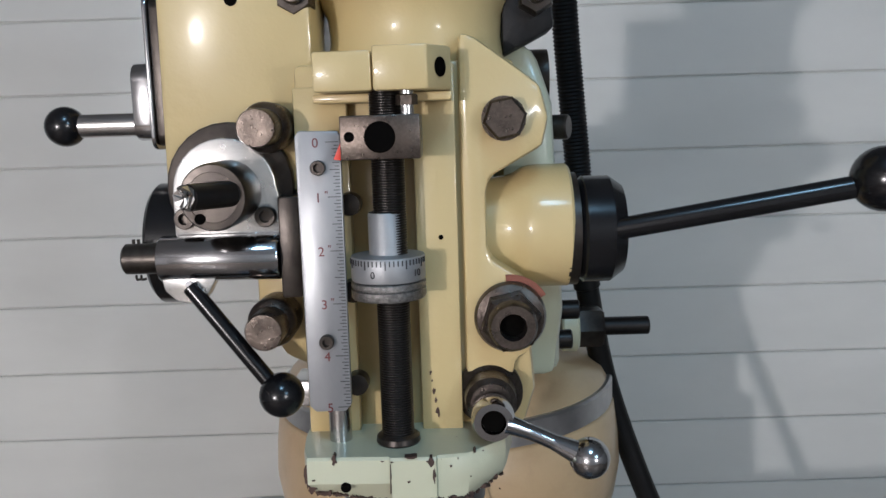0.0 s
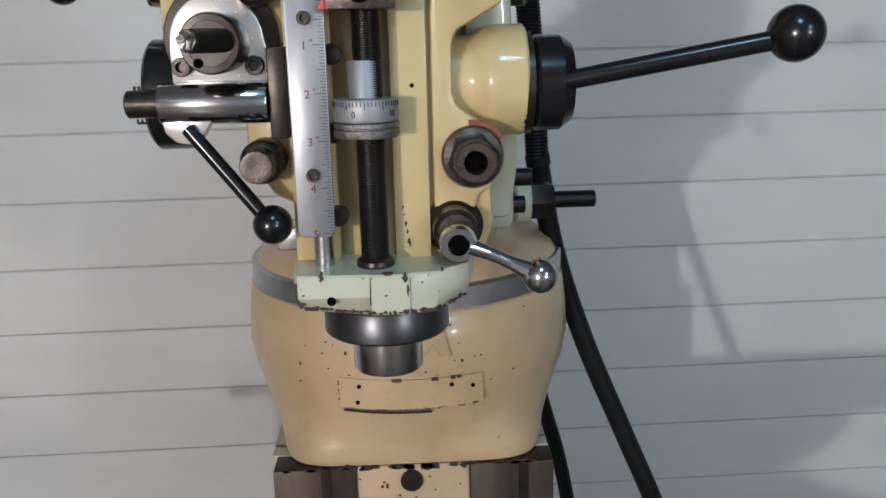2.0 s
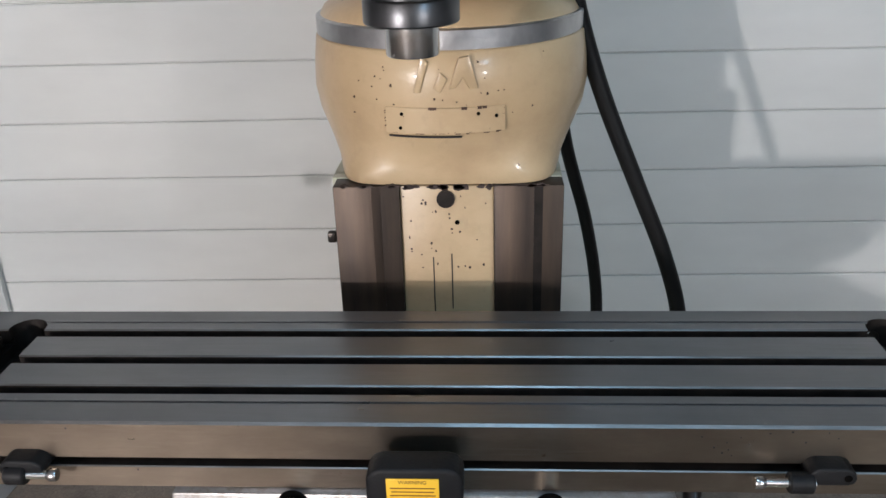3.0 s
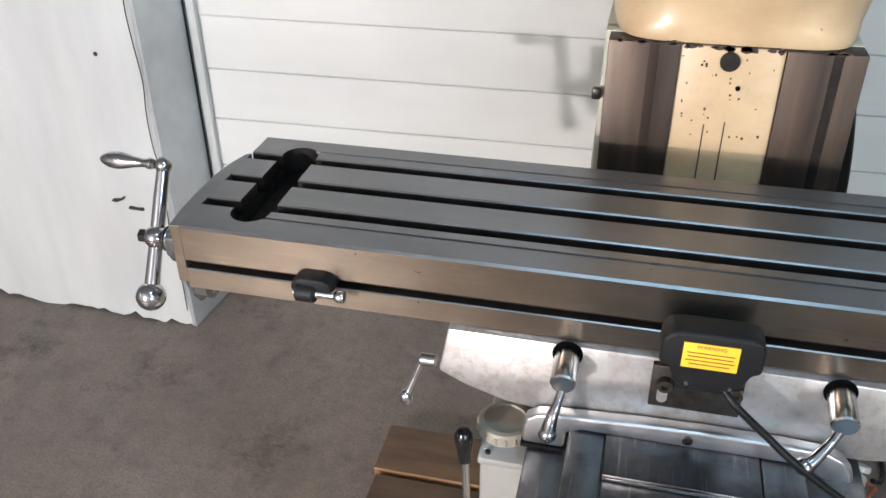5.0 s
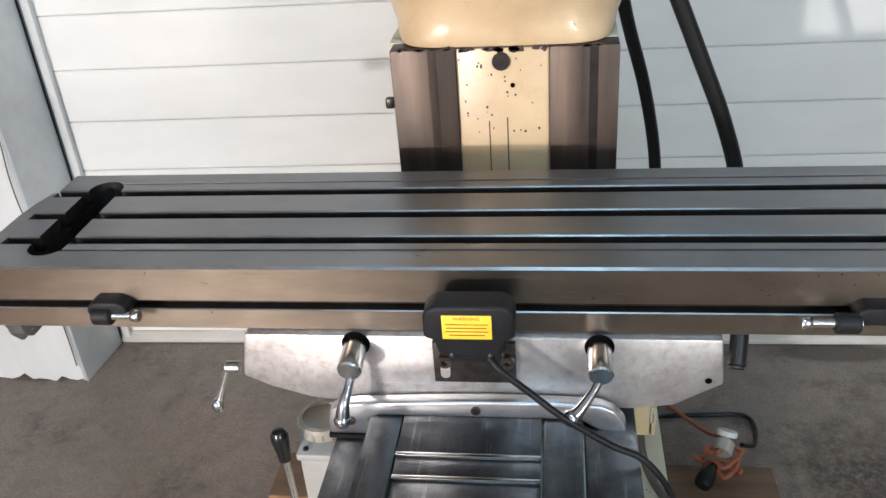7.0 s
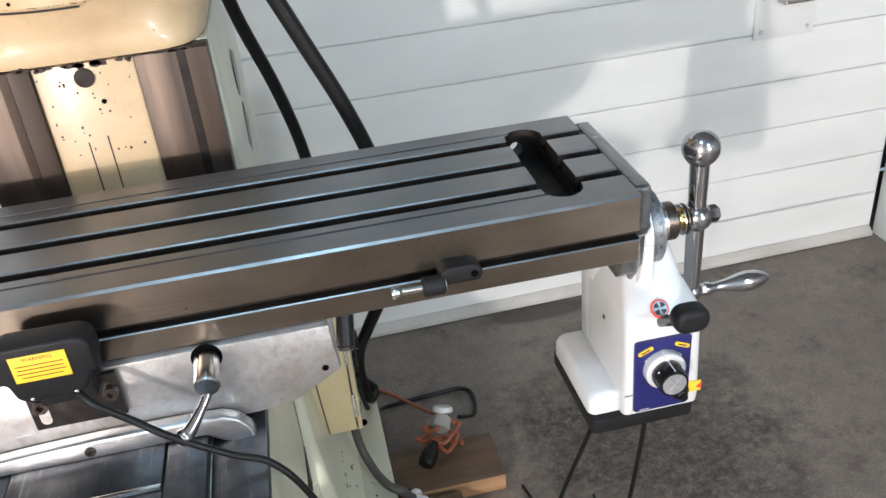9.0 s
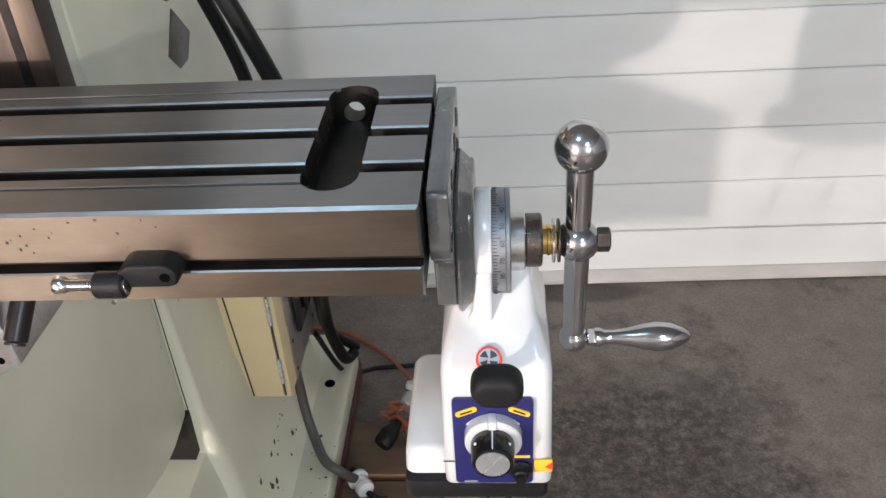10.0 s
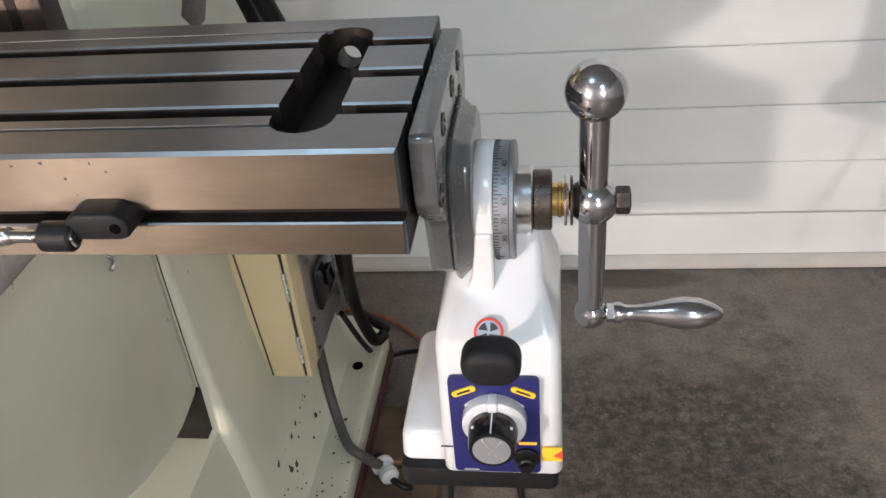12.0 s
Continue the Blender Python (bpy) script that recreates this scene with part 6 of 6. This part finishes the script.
def cabinet():
    c = thing("switch_cabinet", (0.208, 0.62, 0.32), "cream electrical cabinet with hinged door fixed to the column", "electrical cabinet")
    part("body", box(0.150, 0.255, 0.560, 0.775, 0.318, 0.66, 0.003), CABINET, c, "cream sheet steel cabinet")
    part("door", box(0.1665, 0.243, 0.5555, 0.5595, 0.326, 0.659, 0.001), CABINET, c, "cream cabinet door")
    part("gap", box(0.2450, 0.2466, 0.5550, 0.5605, 0.326, 0.659), INK, c)
    part("gap", prism([(0.1690, 0.659), (0.1712, 0.659), (0.1920, 0.326), (0.1898, 0.326)], "y", 0.5540, 0.5600), INK, c)
    for z in (0.383, 0.508):
        hg = part("hinge", rod((0.2462, 0.5545, z - 0.027), (0.2462, 0.5545, z + 0.027), 0.0028, bevel=0.0005, seg=12), POLISHED, c, "small bright hinge")
        for k in range(-2, 3):
            part("knuckle", rod((0.2462, 0.5545, z + 0.0108 * k - 0.0045), (0.2462, 0.5545, z + 0.0108 * k + 0.0045), 0.0040, bevel=0.0004, seg=12), POLISHED, hg)
    sp = part("switch_plate", box(0.2552, 0.2575, 0.600, 0.772, 0.322, 0.655, 0.0008), SADDLE_STEEL, c, "grey metal switch plate")
    part("switch", box(0.2575, 0.268, 0.640, 0.740, 0.392, 0.472, 0.006), BLACKP, sp, "black switch")
    part("switch_toggle", box(0.268, 0.276, 0.675, 0.705, 0.42, 0.45, 0.003), BLACKP, sp)
    for y in (0.612, 0.760):
        for z in (0.338, 0.40, 0.54):
            part("screw", lathe([(0.0042, 0), (0.0040, 0.0015), (0, 0.002)], (0.2575, y, z), "x", 10), DULL, sp)
    part("conduit", sweep([(0.232, 0.665, 0.330), (0.236, 0.664, 0.275), (0.243, 0.652, 0.195), (0.262, 0.618, 0.152), (0.285, 0.578, 0.139), (0.310, 0.566, 0.126), (0.328, 0.580, 0.090), (0.334, 0.596, 0.070)], 0.0092, 14), CONDUIT, c, "dark grey flexible conduit")


def hoses():
    h = thing("motor_hose", (0.36, 0.5, 0.0), "thick black ribbed conduit hanging beside the head", "hose")
    way = [(0.115, 0.42, 1.95), (0.122, 0.43, 1.80), (0.128, 0.445, 1.70), (0.142, 0.46, 1.55), (0.150, 0.475, 1.45), (0.172, 0.49, 1.34), (0.212, 0.50, 1.22), (0.262, 0.50, 1.10), (0.310, 0.50, 0.985), (0.342, 0.51, 0.88),
           (0.355, 0.53, 0.76), (0.335, 0.60, 0.60), (0.300, 0.70, 0.45), (0.278, 0.775, 0.345), (0.272, 0.815, 0.25), (0.285, 0.85, 0.150), (0.30, 0.88, 0.1395)]
    part("ribbed_conduit", sweep(way[:5], 0.0132, 20, 8, ribs=(0.0036, 0.0014)), RUBBER, h, "black ribbed plastic conduit")
    part("coupling", rod(way[4], (0.1522, 0.4765, 1.438), 0.0138, bevel=0.001), RUBBER, h)
    part("smooth_hose", sweep(way[4:], 0.0120, 20, 8), RUBBER, h, "smooth black rubber hose")
    c = thing("machine_cable", (0.24, 0.7, 0.0), "black cable hanging behind the column", "cable")
    part("cable", sweep([(0.12, 0.60, 1.30), (0.155, 0.61, 1.20), (0.178, 0.63, 1.10), (0.212, 0.66, 0.98), (0.236, 0.69, 0.86), (0.244, 0.70, 0.76), (0.246, 0.74, 0.62), (0.262, 0.785, 0.46), (0.258, 0.815, 0.34), (0.262, 0.84, 0.24), (0.30, 0.90, 0.137)], 0.0105, 14), RUBBER, c)


def floor_things():
    for y0, y1, xs in ((0.628, 0.77, (-0.585, 0.546)), (0.44, 0.612, (-0.575, 0.44)), (0.16, 0.30, (-0.56, 0.48))):
        b = solid("skid_board", box(xs[0], xs[1], y0, y1, 0.0, 0.0445, 0.004), WOOD, "rough brown timber skid board under the machine", "timber", group="skid boards")
        b.name = "skid_board"
        # front and left faces get the lit look from a lighter wood colour
        b.data.materials.append(LIT_WOOD)
        for f in b.data.polygons:
            if f.normal.y < -0.8 or f.normal.x < -0.9:
                f.material_index = 1
    p = thing("orange_extension_cord", (0.44, 0.72, 0.045), "coiled orange extension cord lying on a skid board", "extension cord")
    pts = []
    for i in range(30):
        a = i * 0.58
        pts.append((0.428 + 0.010 * math.sin(i * 0.31) + (0.040 + 0.010 * math.sin(i * 1.7)) * math.cos(a), 0.738 + (0.022 + 0.009 * math.cos(i * 2.3)) * math.sin(a), 0.052 + 0.0026 * i + 0.004 * math.sin(i * 2.9)))
    pts += [(0.44, 0.80, 0.10), (0.42, 0.90, 0.03), (0.34, 1.02, 0.010), (0.24, 1.10, 0.008), (0.15, 1.12, 0.008)]
    part("cord", sweep(pts, 0.0048, 10, 6), ORANGE, p, "orange cord")
    part("plug", lathe([(0, 0), (0.016, 0), (0.019, 0.006), (0.019, 0.03), (0.013, 0.045), (0.008, 0.06), (0, 0.06)], (0.375, 0.665, 0.085), (0.5, 0.75, 0.25), 20), RUBBER, p, "dark rubber plug")
    part("socket", lathe([(0, 0), (0.019, 0), (0.021, 0.004), (0.021, 0.028), (0.014, 0.034), (0, 0.034)], (0.425, 0.735, 0.115), (0.35, 0.85, 0.3), 20), GREYP, p, "grey socket")
    part("white_ring", lathe([(0.014, 0), (0.023, 0), (0.024, 0.006), (0.022, 0.012), (0.014, 0.012)], (0.44, 0.775, 0.13), (0.2, 0.5, 0.85), 24), WHITE, p, "white plastic ring")
    w = thing("white_plug", (0.35, 0.59, 0.045), "white and black round electrical plug on the skid", "plug")
    part("plug", lathe([(0, 0), (0.014, 0), (0.017, 0.006), (0.015, 0.016), (0.018, 0.020), (0.017, 0.030), (0.010, 0.036), (0, 0.037)], (0.338, 0.594, 0.066), (0.55, -0.80, 0.05), 20), WHITE, w, "white plug")
    part("collar", lathe([(0.008, 0), (0.021, 0), (0.021, 0.006), (0.016, 0.010), (0.008, 0.010)], (0.334, 0.599, 0.067), (0.55, -0.80, 0.05), 20), WHITE, w)
    part("plug_end", lathe([(0, 0), (0.011, 0), (0.013, 0.004), (0.012, 0.020), (0, 0.022)], (0.335, 0.598, 0.066), (-0.55, 0.80, 0.05), 18), RUBBER, w, "black plug end")
    part("cord", sweep([(0.358, 0.566, 0.066), (0.372, 0.558, 0.062), (0.384, 0.557, 0.056), (0.392, 0.562, 0.0515)], 0.006, 10), RUBBER, w, "black cord")
    cb = thing("black_cord", (0.45, 0.9, 0.0), "black cord lying on the concrete floor", "cord")
    part("cord", sweep([(0.26, 0.75, 0.30), (0.28, 0.86, 0.10), (0.33, 0.97, 0.012), (0.45, 0.985, 0.008), (0.525, 0.985, 0.008), (0.545, 0.95, 0.008), (0.53, 0.87, 0.02), (0.48, 0.79, 0.09)], 0.0055, 10), RUBBER, cb)


room()
garage_door()
side_posts()
column()
turret()
ram()
head()
knee()
saddle()
table()
dog(-0.417, -0.373, -0.411, -0.391, 1)
dog(0.345, 0.389, 0.328, 0.350, -1)
limit_box()
right_drive()
left_drive()
lube_pump()
cabinet()
hoses()
floor_things()
